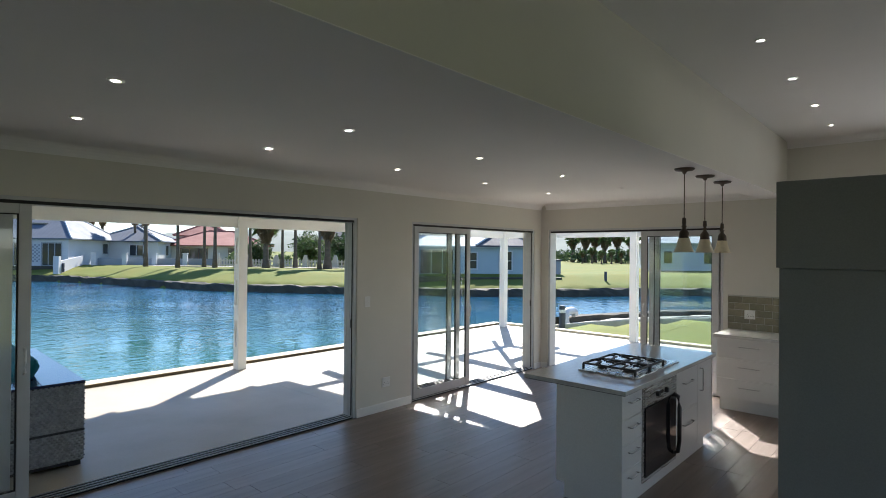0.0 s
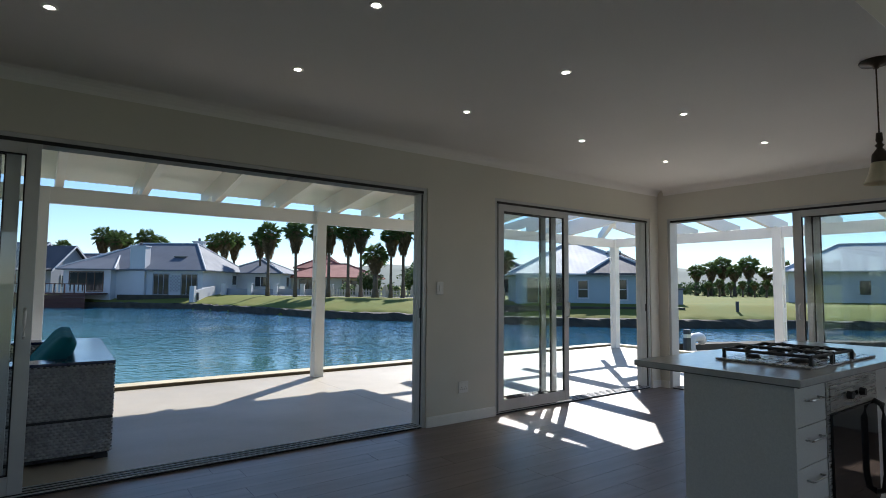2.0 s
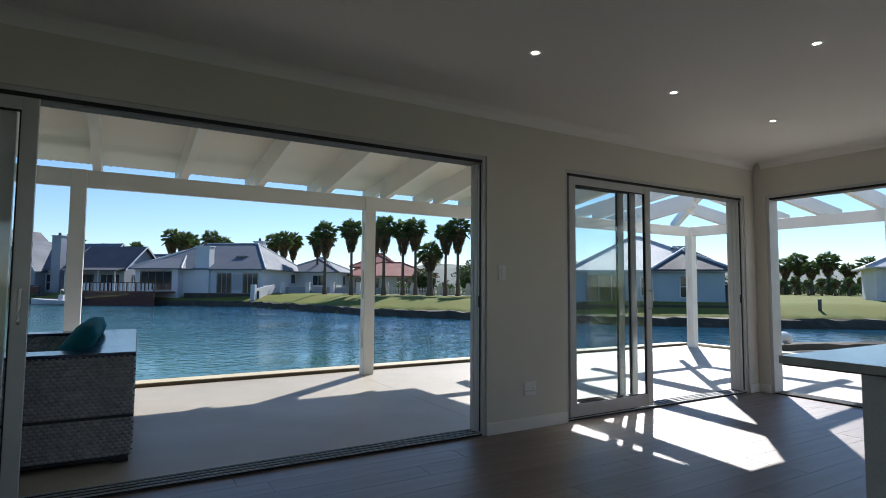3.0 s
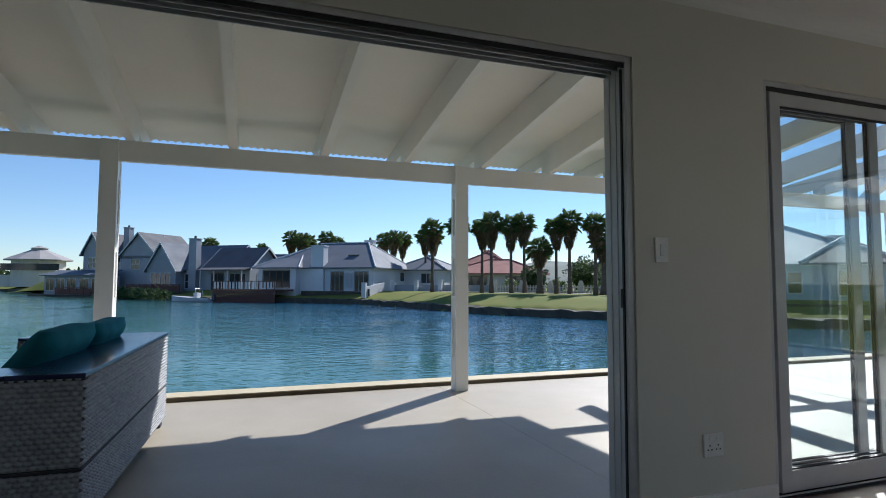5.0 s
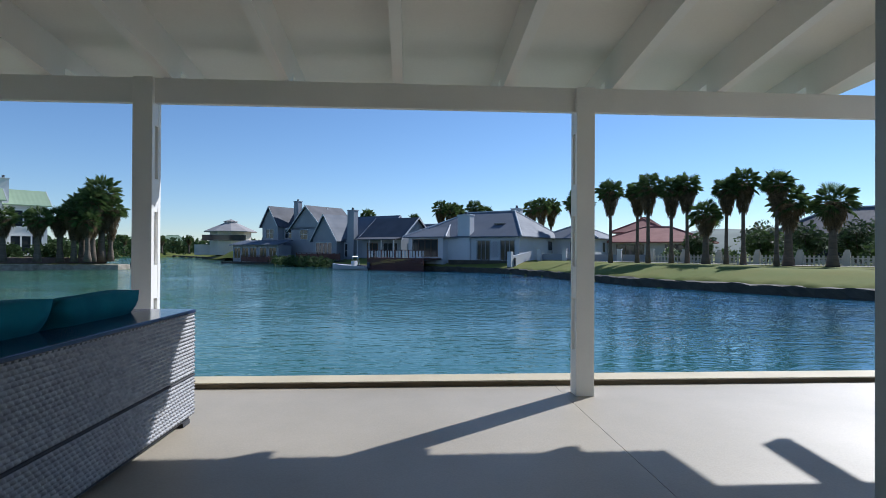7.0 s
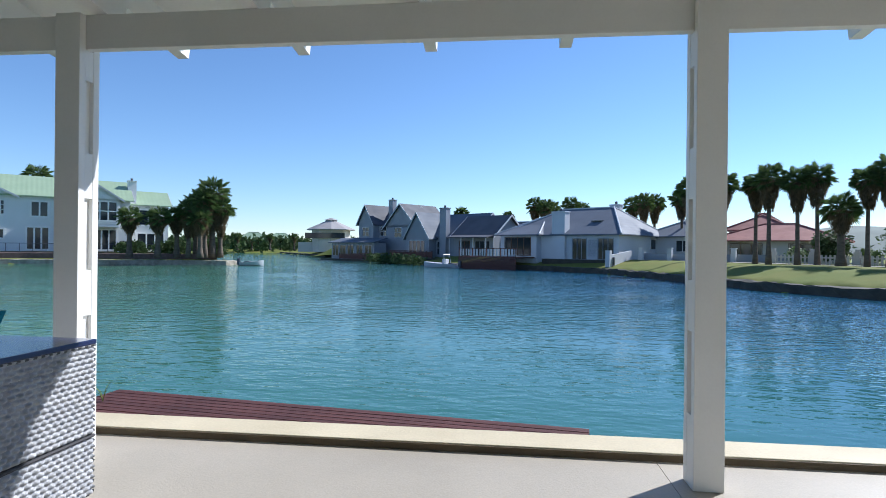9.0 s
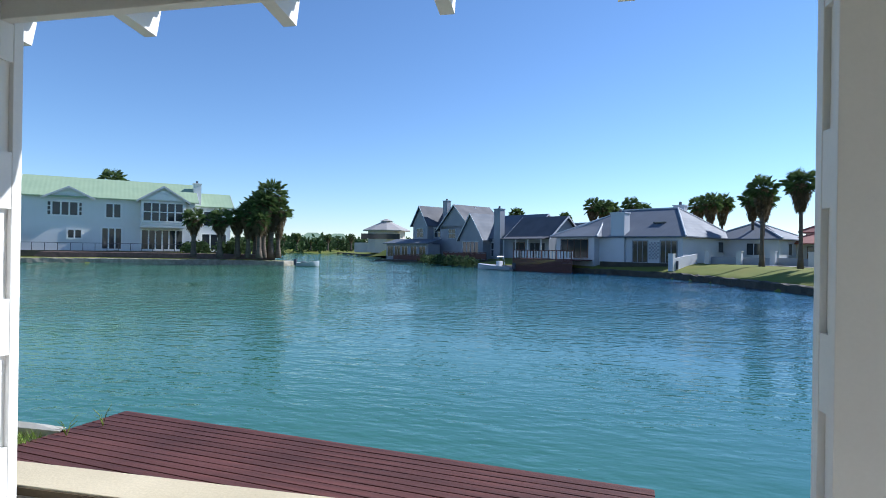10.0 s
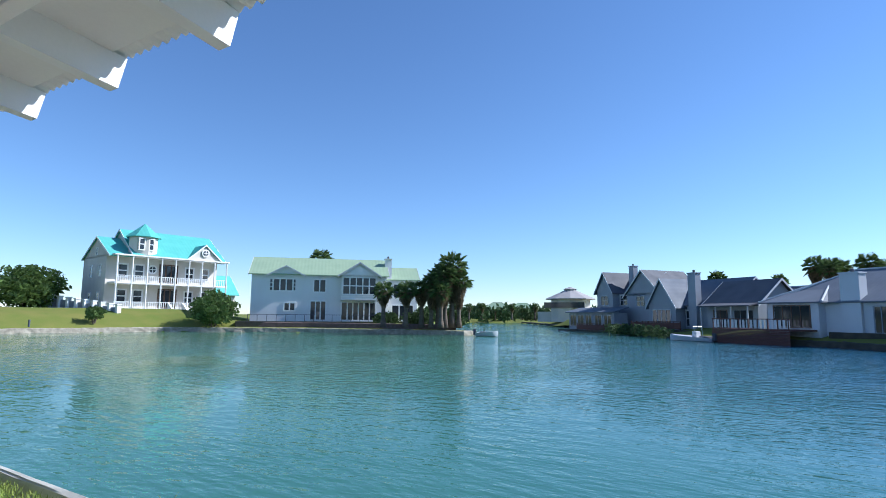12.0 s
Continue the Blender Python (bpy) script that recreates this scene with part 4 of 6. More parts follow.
def tuft(b, x, y, z, n_, h, r):
    for _ in range(n_):
        a, q = random.uniform(0, math.tau), random.uniform(0, r)
        px, py = x + q * math.cos(a), y + q * math.sin(a)
        a2, l_ = random.uniform(0, math.tau), h * random.uniform(0.5, 1.2)
        w = 0.006
        c, s_ = math.cos(a2), math.sin(a2)
        b.faces.new([b.verts.new((px - w * s_, py + w * c, z)), b.verts.new((px + w * s_, py - w * c, z)), b.verts.new((px + c * l_ * 0.5, py + s_ * l_ * 0.5, z + l_))])


b = bmesh.new()
for _ in range(2600):
    tuft(b, random.uniform(-13.5, -8.72), random.uniform(4.1, 5.55), -0.52, 5, 0.075, 0.06)
for _ in range(2200):
    tuft(b, random.uniform(-3.5, 2.5), random.uniform(4.02, 5.30), -0.50, 5, 0.075, 0.06)
solo("lawn_grass", b, M_BLADE, "short green lawn grass beside the patio", "grass", kind="stuff")
b = bmesh.new()
for x, y in ((-8.45, 5.9), (-7.2, 4.25), (-6.9, 4.2), (-6.5, 4.15), (-8.55, 5.6), (-5.2, 4.1)):
    for _ in range(7):
        a = random.uniform(0, math.tau)
        l_ = random.uniform(0.10, 0.24)
        tube(b, [(x, y, -0.5), (x + 0.03 * math.cos(a), y + 0.03 * math.sin(a), -0.5 + l_ * 0.6), (x + 0.09 * math.cos(a), y + 0.09 * math.sin(a), -0.5 + l_)], [0.003, 0.0025, 0.001], 4)
solo("weed_stalks", b, M_BLADE, "thin weeds growing through the deck boards", "weeds", kind="stuff")


# ---- plants ----
def fan_leaf(b, o, d, up, size, n_=11):
    """One fan palm leaf: fingers spreading from the end of a stalk."""
    side = d.cross(up).normalized()
    up2 = side.cross(d).normalized()
    for k in range(n_):
        a = (k / (n_ - 1) - 0.5) * 2.5
        v = (math.cos(a) * d + math.sin(a) * side).normalized()
        l_ = size * (1 - 0.25 * abs(a) / 1.25)
        droop = -0.16 * size * Vector((0, 0, 1))
        mid = o + v * l_ * 0.6 + up2 * 0.05 * size
        w = side * math.cos(a) * 0.032 * size - d * math.sin(a) * 0.032 * size
        e = o + v * l_ + droop * random.uniform(0.5, 1.3)
        v0, v1, v2, v3 = b.verts.new(o), b.verts.new(mid + w), b.verts.new(e), b.verts.new(mid - w)
        b.faces.new((v0, v1, v2))
        b.faces.new((v0, v2, v3))


def palm(label, h, r, leaves, skirt, group, seed, trunk_r=0.17):
    random.seed(seed)
    t = thing("palm_tree", Matrix(), label, "palm tree", group)
    b = bmesh.new()
    lean = random.uniform(-0.02, 0.02) * h
    pts = [(lean * (k / 8) ** 2, 0, h * k / 8) for k in range(9)]
    tube(b, pts, [trunk_r * (1.45 - 0.5 * min(1, k / 2) + 0.03 * (k % 2)) * (1 - 0.04 * k) for k in range(9)], 9)
    part("trunk", b, M_TRUNK, t, smooth=True)
    top = Vector((lean, 0, h))
    b = bmesh.new()
    for _ in range(int(leaves * 3.2 * skirt)):
        a = random.uniform(0, math.tau)
        q = random.random()
        o = top + Vector((math.cos(a), math.sin(a), 0)) * r * (0.10 + (1 - q) ** 0.8 * random.uniform(0.12, 0.48)) - Vector((0, 0, q * skirt * r - 0.05 * r))
        fan_leaf(b, o, Vector((math.cos(a) * 0.2, math.sin(a) * 0.2, -1)).normalized(), Vector((math.cos(a), math.sin(a), 0.3)), r * random.uniform(0.40, 0.62) * (1.05 - 0.45 * q), 5)
    part("dead_frond_skirt", b, M_SKIRT, t, "dry brown hanging fronds")
    b = bmesh.new()
    for k in range(leaves):
        a = k * 2.399 + random.uniform(-0.3, 0.3)
        e = math.asin(max(-0.75, min(0.98, -0.62 + 1.6 * (k + 0.5) / leaves))) + random.uniform(-0.12, 0.12)
        d = Vector((math.cos(a) * math.cos(e), math.sin(a) * math.cos(e), math.sin(e)))
        l_ = r * random.uniform(0.38, 0.62)
        o = top + d * l_
        tube(b, [top, o], [0.03, 0.015], 3, False)
        fan_leaf(b, o, d, Vector((random.gauss(0, 0.35), random.gauss(0, 0.35), 0.8)) if abs(d.z) < 0.9 else Vector((1, random.random(), 0)), r * random.uniform(0.46, 0.66), 13)
    part("crown", b, M_FROND, t, "green fan-leaf crown")
    return t


def foliage(b, c, rad, n_, size, seed=0):
    """Many small leaf clumps filling an uneven ellipsoid, thicker near its skin."""
    c = Vector(c)
    for _ in range(n_):
        d = Vector((random.gauss(0, 1), random.gauss(0, 1), random.gauss(0, 1))).normalized()
        bulge = 0.78 + 0.42 * noise.noise(d * 2.2 + Vector((seed * 3.1, c.x * 0.3, c.y * 0.3)))
        q = (random.random() ** 0.45) * bulge
        p = c + Vector((d.x * rad[0], d.y * rad[1], d.z * rad[2])) * q
        u = Vector((random.gauss(0, 1), random.gauss(0, 1), random.gauss(0, 1))).normalized()
        v = u.orthogonal().normalized()
        s_ = size * random.uniform(0.6, 1.4)
        b.faces.new([b.verts.new(p + s_ * w) for w in (u, 0.45 * v, -u * 0.8, -0.45 * v)])


def shrub(name, at, rad, n_, size, material, label, category="shrub", stems=True, group=""):
    t = thing(name, pose(*at), label, category, group)
    if stems:
        b = bmesh.new()
        for k in range(5):
            a = k * 1.3
            tube(b, [(0.1 * math.cos(a), 0.1 * math.sin(a), -0.3), (rad[0] * 0.3 * math.cos(a), rad[1] * 0.3 * math.sin(a), rad[2] * 0.8), (rad[0] * 0.5 * math.cos(a), rad[1] * 0.5 * math.sin(a), rad[2] * 1.3)], [0.07, 0.05, 0.02], 6)
        part("stem", b, M_TRUNK, t)
    b = bmesh.new()
    foliage(b, (0, 0, rad[2]), rad, n_, size, at[0])
    part("crown", b, material, t)
    return t


# ---- houses ----
def win(parent, axis, at, a0, a1, z0, z1, cols=2, rows=1, fr=None, out=1, border=0.07):
    """A window on a wall face. axis 'x': the wall runs along x at y = at, facing -y times out; axis 'y': along y at x = at, facing +x times out."""
    fr = fr or M_HWHITE
    def blk(u0, u1, w0, w1, d0, d1):
        if axis == "x":
            ya, yb_ = sorted((at - out * d0, at - out * d1))
            return (u0, u1, ya, yb_, w0, w1)
        xa, xb = sorted((at + out * d0, at + out * d1))
        return (xa, xb, u0, u1, w0, w1)
    cw, ch = (a1 - a0) / cols, (z1 - z0) / rows
    b = bmesh.new()
    rings = []
    for d0 in (0.0, 0.07):
        for g in (border, 0.0):
            ring = []
            for u, w_ in ((a0 - g, z0 - g), (a1 + g, z0 - g), (a1 + g, z1 + g), (a0 - g, z1 + g)):
                ring.append(b.verts.new((u, at - out * d0, w_) if axis == "x" else (at + out * d0, u, w_)))
            rings.append(ring)
    for p, q in ((0, 2), (2, 3), (3, 1), (1, 0)):
        for i in range(4):
            b.faces.new((rings[p][i], rings[p][(i + 1) % 4], rings[q][(i + 1) % 4], rings[q][i]))
    w = part("window", b, fr, parent)
    for i in range(1, cols):
        part("mullion", boxes(blk(a0 + i * cw - border / 2, a0 + i * cw + border / 2, z0, z1, 0.0, 0.06)), fr, w)
    for j in range(1, rows):
        part("transom", boxes(blk(a0, a1, z0 + j * ch - border / 2.6, z0 + j * ch + border / 2.6, 0.0, 0.055)), fr, w)
    for i in range(cols):
        for j in range(rows):
            part("pane", boxes(blk(a0 + i * cw + 0.036, a0 + (i + 1) * cw - 0.036, z0 + j * ch + 0.026, z0 + (j + 1) * ch - 0.026, 0.004, 0.02)), M_PANE, w)
    return w


def hip(parent, x0, x1, y0, y1, ze, zt, over=0.45, material=None, rx0=None, rx1=None, ry=None, t=0.12):
    """A hipped roof whose ridge runs along x from rx0 to rx1 at y = ry."""
    x0, x1, y0, y1 = x0 - over, x1 + over, y0 - over, y1 + over
    hw = (y1 - y0) / 2
    ry = (y0 + y1) / 2 if ry is None else ry
    rx0 = x0 + hw if rx0 is None else rx0
    rx1 = x1 - hw if rx1 is None else rx1
    b = bmesh.new()
    lo = [b.verts.new(p) for p in ((x0, y0, ze - t), (x1, y0, ze - t), (x1, y1, ze - t), (x0, y1, ze - t))]
    e = [b.verts.new(p) for p in ((x0, y0, ze), (x1, y0, ze), (x1, y1, ze), (x0, y1, ze))]
    r = [b.verts.new((rx0, ry, zt)), b.verts.new((rx1, ry, zt))]
    b.faces.new(lo[::-1])
    for i in range(4):
        b.faces.new((lo[i], lo[(i + 1) % 4], e[(i + 1) % 4], e[i]))
    b.faces.new((e[0], e[1], r[1], r[0]))
    b.faces.new((e[1], e[2], r[1]))
    b.faces.new((e[2], e[3], r[0], r[1]))
    b.faces.new((e[3], e[0], r[0]))
    rf = part("roof", b, material, parent)
    caps = bmesh.new()
    for p, q in (((x0, y0, ze), (rx0, ry, zt)), ((x1, y0, ze), (rx1, ry, zt)), ((x1, y1, ze), (rx1, ry, zt)), ((rx0, ry, zt), (rx1, ry, zt))):
        tube(caps, [Vector(p) + Vector((0, 0, 0.03)), Vector(q) + Vector((0, 0, 0.03))], 0.09, 6)
    part("ridge_cap", caps, M_ROOFW if material in (M_ROOFG, M_ROOFD) else material, rf)
    return rf


def gable(parent, x0, x1, y0, y1, ze, zt, axis="x", over=0.4, material=None, wall=None, t=0.14, barge=None):
    """A gabled roof with its ridge along an axis, and the wall triangles under it."""
    b = bmesh.new()
    if axis == "x":
        c, a0, a1, l0, l1 = (y0 + y1) / 2, y0, y1, x0, x1
    else:
        c, a0, a1, l0, l1 = (x0 + x1) / 2, x0, x1, y0, y1
    s_ = (zt - ze) / (c - a0)
    poly = [(a0 - over, ze - over * s_), (c, zt), (a1 + over, ze - over * s_), (a1 + over, ze - over * s_ + t), (c, zt + t), (a0 - over, ze - over * s_ + t)]
    prism(b, poly, axis, l0 - over, l1 + over)
    rf = part("roof", b, material, parent)
    if wall:
        for l_ in (l0, l1 - 0.1):
            bb = bmesh.new()
            prism(bb, [(a0, ze), (a1, ze), (c, zt)], axis, l_, l_ + 0.1)
            part("gable_wall", bb, wall, parent)
    for l_ in (l0 - over - 0.05, l1 + over):
        bb = bmesh.new()
        prism(bb, [(a0 - over, ze - over * s_ - 0.08), (c, zt - 0.08), (a1 + over, ze - over * s_ - 0.08), (a1 + over, ze - over * s_ + t + 0.03), (c, zt + t + 0.03), (a0 - over, ze - over * s_ + t + 0.03)], axis, l_, l_ + 0.05)
        part("barge_board", bb, barge or M_HWHITE, rf)
    return rf


def block(parent, x0, x1, y0, y1, z0, z1, material, name="wall"):
    return part(name, boxes((x0, x1, y0, y1, z0, z1)), material, parent)


def chimney(parent, x0, x1, y0, y1, z0, z1, material):
    c = part("chimney", boxes((x0, x1, y0, y1, z0, z1), (x0 - 0.07, x1 + 0.07, y0 - 0.07, y1 + 0.07, z1, z1 + 0.12)), material, parent)
    bb = bmesh.new()
    lathe(bb, [(0.16, z1 + 0.12), (0.14, z1 + 0.4), (0.2, z1 + 0.42), (0.0, z1 + 0.5)], 10, ((x0 + x1) / 2, (y0 + y1) / 2, 0))
    part("chimney_pot", bb, M_ROOFD, c)
    return c


ROW = -37.7
# white bungalow with a hipped grey roof
h1 = thing("house", pose(7.2, 57, 0.2, 0, 0, ROW), "white single-storey house with a hipped grey roof", "house")
block(h1, -14.2, 0, 0, 11, -0.6, 2.6, M_HWHITE)
hip(h1, -14.2, 0, 0, 11, 2.62, 5.75, 0.5, M_ROOFG, -9.8, -3.3, 5.5)
block(h1, -0.4, 5.2, 9, 16.5, -0.6, 2.55, M_HWHITE)
hip(h1, -1.6, 5.2, 9, 16.5, 2.57, 4.5, 0.45, M_ROOFG)
hip(h1, -14.4, -9.0, -0.9, 6.0, 2.64, 4.9, 0.4, M_ROOFG, -11.9, -11.5, 4.6)
block(h1, -14.2, -9.2, -0.9, 0.0, -0.6, 2.6, M_HWHITE)
chimney(h1, -7.6, -6.0, -0.35, 0.65, -0.4, 5.0, M_HWHITE)
chimney(h1, -4.6, -3.4, 7.0, 7.8, 3, 6.1, M_HWHITE)
part("skylight", boxes((-4.2, -2.9, 2.0, 3.4, 4.05, 4.15)), M_PANE, h1).matrix_basis = pose(0, 0, 0)
win(h1, "x", -0.9, -13.5, -10.0, 0.35, 2.3, 4, 1, M_BROWN)
win(h1, "x", 0, -5.2, -3.6, 0.0, 2.15, 3, 1, M_HGREY)
win(h1, "x", 0, -2.25, -0.6, 0.0, 2.15, 3, 1, M_HGREY)
b = boxes(*[(-3.4 + 0.17 * i, -3.27 + 0.17 * i, -0.09, -0.02, 0.35 + 0.34 * j + 0.17 * (i % 2), 0.5 + 0.34 * j + 0.17 * (i % 2)) for i in range(6) for j in range(5)])
part("lattice_screen", b, M_HGREY, h1, "grey patterned lattice panel")
win(h1, "y", 0, 7.5, 8.8, 1.1, 2.2, 1, 1)
win(h1, "y", 5.2, 11.5, 12.6, 0.9, 2.1, 1, 1)
win(h1, "x", 9, 2.2, 3.6, 0.9, 2.1, 2, 1)
block(h1, -8.6, 0.4, -0.7, -0.02, -0.7, -0.02, M_ROCK, "terrace")

# its red-brown jetty with a railing
jt = thing("timber_jetty", pose(7.2, 57, 0.2, 0, 0, ROW), "dark red timber jetty with railing over the water", "jetty")
part("deck", boxes((-17.6, -9.4, -4.4, -0.95, 0.0, 0.14)), M_REDDECK, jt)
for k in range(10):
    z = -1.25 + 0.125 * k
    part("facing_board", boxes((-17.6, -9.4, -4.46, -4.41, z, z + 0.112)), M_REDDECK, jt)
for k in range(9):
    part("post", boxes((-17.55 + k, -17.45 + k, -4.42, -4.32, 0.14, 1.02)), M_REDDECK, jt)
part("rail", boxes((-17.6, -9.35, -4.44, -4.30, 1.02, 1.09)), M_REDDECK, jt)
for k in range(20):
    part("baluster", boxes((-17.42 + 0.41 * k, -17.20 + 0.41 * k, -4.39, -4.36, 0.22, 0.98)), M_HWHITE, jt, "pale slat")

# grey gabled houses further along
h2 = thing("house", pose(-9.9, 74, 0.1, 0, 0, ROW), "grey gabled waterside house with a tall chimney", "house")
block(h2, -10.9, -6.1, 0, 9, -1.0, 2.8, M_HGREY)
gable(h2, -10.9, -6.1, 0, 9, 2.8, 6.2, "y", 0.35, M_ROOFG, M_HGREY)
block(h2, -6.1, 1.0, 1.5, 8.5, -1.0, 3.0, M_HGREY)
gable(h2, -8.5, 1.0, 1.5, 8.5, 3.0, 6.0, "x", 0.4, M_ROOFG, M_HGREY)
block(h2, -1.6, 5.2, 0.4, 7.0, -1.0, 2.9, M_HGREY)
gable(h2, -1.6, 5.2, 0.4, 7.0, 2.9, 5.5, "x", 0.45, M_ROOFD, M_HGREY)
chimney(h2, -4.7, -3.5, 0.7, 1.6, -0.5, 6.7, M_HGREY)
win(h2, "x", 0, -10.2, -7.0, 0.0, 2.2, 4, 1)
win(h2, "x", 1.5, -5.9, -5.0, 0.2, 2.1, 1, 2)
win(h2, "x", 0.4, -0.6, 1.2, 0.0, 2.1, 2, 1, M_BROWN)
win(h2, "x", 0.4, 2.2, 4.6, 0.0, 2.1, 3, 1, M_HGREY)
win(h2, "y", 5.2, 2.0, 3.4, 0.8, 2.1, 2, 1)
block(h2, -13, 5, -1.6, 0, -1.6, -0.3, M_ROCK, "terrace")
for k in range(4):
    part("veranda_post", boxes((-1.4 + 2.1 * k, -1.28 + 2.1 * k, -0.9, -0.78, -0.3, 2.55)), M_HWHITE, h2)
b = bmesh.new()
prism(b, [(-1.1, 2.5), (0.4, 2.82), (0.4, 2.94), (-1.1, 2.62)], "x", -1.7, 5.4)
part("veranda_roof", b, M_ROOFD, h2)
for k in range(9):
    part("fence_post", boxes((-12.8 + 1.1 * k, -12.7 + 1.1 * k, -1.55, -1.45, -0.3, 0.75)), M_REDDECK, h2)
part("fence_rail", boxes((-12.8, -3.9, -1.54, -1.46, 0.68, 0.76), (-12.8, -3.9, -1.53, -1.48, -0.2, 0.6)), M_REDDECK, h2, "dark timber boarded fence")

h3 = thing("house", pose(-18.2, 88, -0.3, 0, 0, ROW), "two-storey grey house with dark gabled roofs", "house")
block(h3, -15.0, -10.9, 0, 8, -1.2, 6.0, M_HGREY)
gable(h3, -15.0, -10.9, 0, 8, 6.0, 9.0, "y", 0.4, M_ROOFD, M_HGREY)
block(h3, -10.9, -1.0, 1.2, 9, -1.2, 5.4, M_HGREY)
gable(h3, -13.5, -5.0, 2.0, 9, 5.6, 8.7, "x", 0.3, M_ROOFD, M_HGREY)
gable(h3, -9.2, -1.0, 1.2, 9, 5.0, 8.9, "y", 0.4, M_ROOFD, M_HGREY)
chimney(h3, -10.6, -9.5, 3.2, 4.1, 5, 10.0, M_HGREY)
win(h3, "x", 0, -13.9, -12.1, 3.6, 5.1, 2, 2)
win(h3, "x", 1.2, -10.4, -8.8, 3.6, 5.1, 2, 2)
win(h3, "x", 1.2, -6.6, -4.9, 3.4, 4.9, 2, 2)
block(h3, -19.6, -7.4, -2.6, -0.02, -1.2, 2.3, M_HGREY, "veranda_wall")
b = bmesh.new()
prism(b, [(-3.2, 2.3), (0, 3.1), (0, 3.25), (-3.2, 2.45)], "x", -20.0, -7.0)
part("veranda_roof", b, M_ROOFG, h3)
for q in (-19.2, -17.0, -14.8, -12.2, -9.8):
    win(h3, "x", -2.6, q, q + 1.7, 0.1, 1.9, 2, 1)
block(h3, -20.5, -1.0, -4.4, -2.6, -1.6, -0.5, M_ROCK, "terrace")
for k in range(10):
    part("fence_post", boxes((-15.0 + 1.4 * k, -14.9 + 1.4 * k, -4.3, -4.2, -0.5, 0.6)), M_REDDECK, h3)
part("fence_rail", boxes((-15.0, -2.3, -4.29, -4.21, 0.5, 0.6), (-15.0, -2.3, -4.28, -4.22, -0.4, 0.4)), M_REDDECK, h3, "dark timber boarded fence")

h4 = thing("house", pose(-3.2, 76, 0.2, 0, 0, ROW), "low grey house with a charcoal hipped roof", "house")
block(h4, -8, 4, 2, 10, -0.6, 2.7, M_HGREY)
hip(h4, -8, 4, 2, 10, 2.7, 5.0, 0.5, M_ROOFD)
win(h4, "x", 2, -5, -2, 0.3, 2.2, 3, 1)

# round-roofed house far along the channel
h5 = thing("house", pose(-4.3 - 150 * math.sin(radians(17.8)), 1.1 + 150 * math.cos(radians(17.8)), 0), "far beige house with a faceted low roof", "house")
b = bmesh.new()
lathe(b, [(5.2, 0), (5.2, 6.0)], 10)
part("wall", b, M_HBEIGE, h5)
b = bmesh.new()
lathe(b, [(5.0, 5.9), (6.6, 5.8), (6.6, 6.0), (1.6, 8.2), (1.6, 8.5), (1.9, 8.55), (0, 9.2)], 10)
part("roof", b, mk("taupe_roof", (0.36, 0.34, 0.33), (0.31, 0.29, 0.28), 0.5, 0.8), h5)
block(h5, -8, 9, -3, 4, 0, 2.6, M_HBEIGE)
part("band", boxes((-5.3, 5.3, -5.35, -5.0, 3.6, 5.0)), M_PANE, h5)

# white house with a sage green roof
GA = math.degrees(math.atan2(0.68, 0.73))
h6 = thing("house", pose(-66.9, 54.9, 0.4, 0, 0, GA), "white two-storey house with a sage green roof", "house")
block(h6, 0, 19, 0, 9, -0.8, 6.7, M_HBRIGHT)
gable(h6, 0, 19, 0, 9, 6.7, 9.3, "x", 0.4, M_ROOFGR, M_HBRIGHT)
block(h6, 19, 24, 2.5, 9, -0.8, 6.4, M_HBRIGHT)
gable(h6, 17, 24, 2.5, 9, 6.4, 8.3, "x", 0.4, M_ROOFGR, M_HBRIGHT)
gable(h6, 2.2, 7.2, -0.25, 4.0, 6.4, 7.7, "y", 0.25, M_ROOFGR, M_HBRIGHT)
block(h6, 12.4, 17.6, -1.5, 0, 3.0, 6.5, M_HBRIGHT, "bay_wall")
gable(h6, 12.2, 17.8, -1.7, 4.5, 6.5, 8.3, "y", 0.35, M_ROOFGR, M_HBRIGHT)
chimney(h6, 19.0, 20.0, 2.3, 3.2, 2, 9.4, M_HBRIGHT)
win(h6, "x", 0, 3.0, 5.6, 4.3, 5.9, 3, 1, fr=M_PLASTIC, border=0.17)
win(h6, "x", 0, 8.6, 10.2, 4.2, 5.9, 2, 1, fr=M_PLASTIC, border=0.17)
win(h6, "x", 0, 4.6, 6.0, 1.5, 2.5, 2, 1, fr=M_PLASTIC, border=0.17)
win(h6, "x", 0, 8.2, 10.3, 0.2, 2.8, 3, 1, fr=M_PLASTIC, border=0.17)
win(h6, "x", -1.5, 12.7, 17.3, 3.9, 6.2, 5, 2, fr=M_PLASTIC, border=0.17)
win(h6, "x", 0, 12.6, 17.4, 0.2, 2.7, 6, 1, fr=M_PLASTIC, border=0.17)
win(h6, "y", 17.6, -1.3, -0.2, 3.9, 6.2, 1, 2, fr=M_PLASTIC, border=0.17)
win(h6, "x", 2.5, 20.4, 22.6, 3.6, 5.6, 2, 1, fr=M_PLASTIC, border=0.17)
win(h6, "x", 2.5, 20.2, 23.4, 0.2, 2.4, 3, 1, fr=M_PLASTIC, border=0.17)
for q in (3.0, 5.35):
    for z in (4.55, 5.1, 5.65):
        part("side_light", boxes((q - 0.45 if q < 4 else q + 0.3, q - 0.1 if q < 4 else q + 0.65, -0.06, -0.02, z - 0.22, z + 0.22)), M_PANE, h6)
for z in (3.1, 3.5):
    part("balcony_rail", boxes((12.3, 17.7, -1.56, -1.51, z, z + 0.10)), M_PLASTIC, h6)
b = bmesh.new()
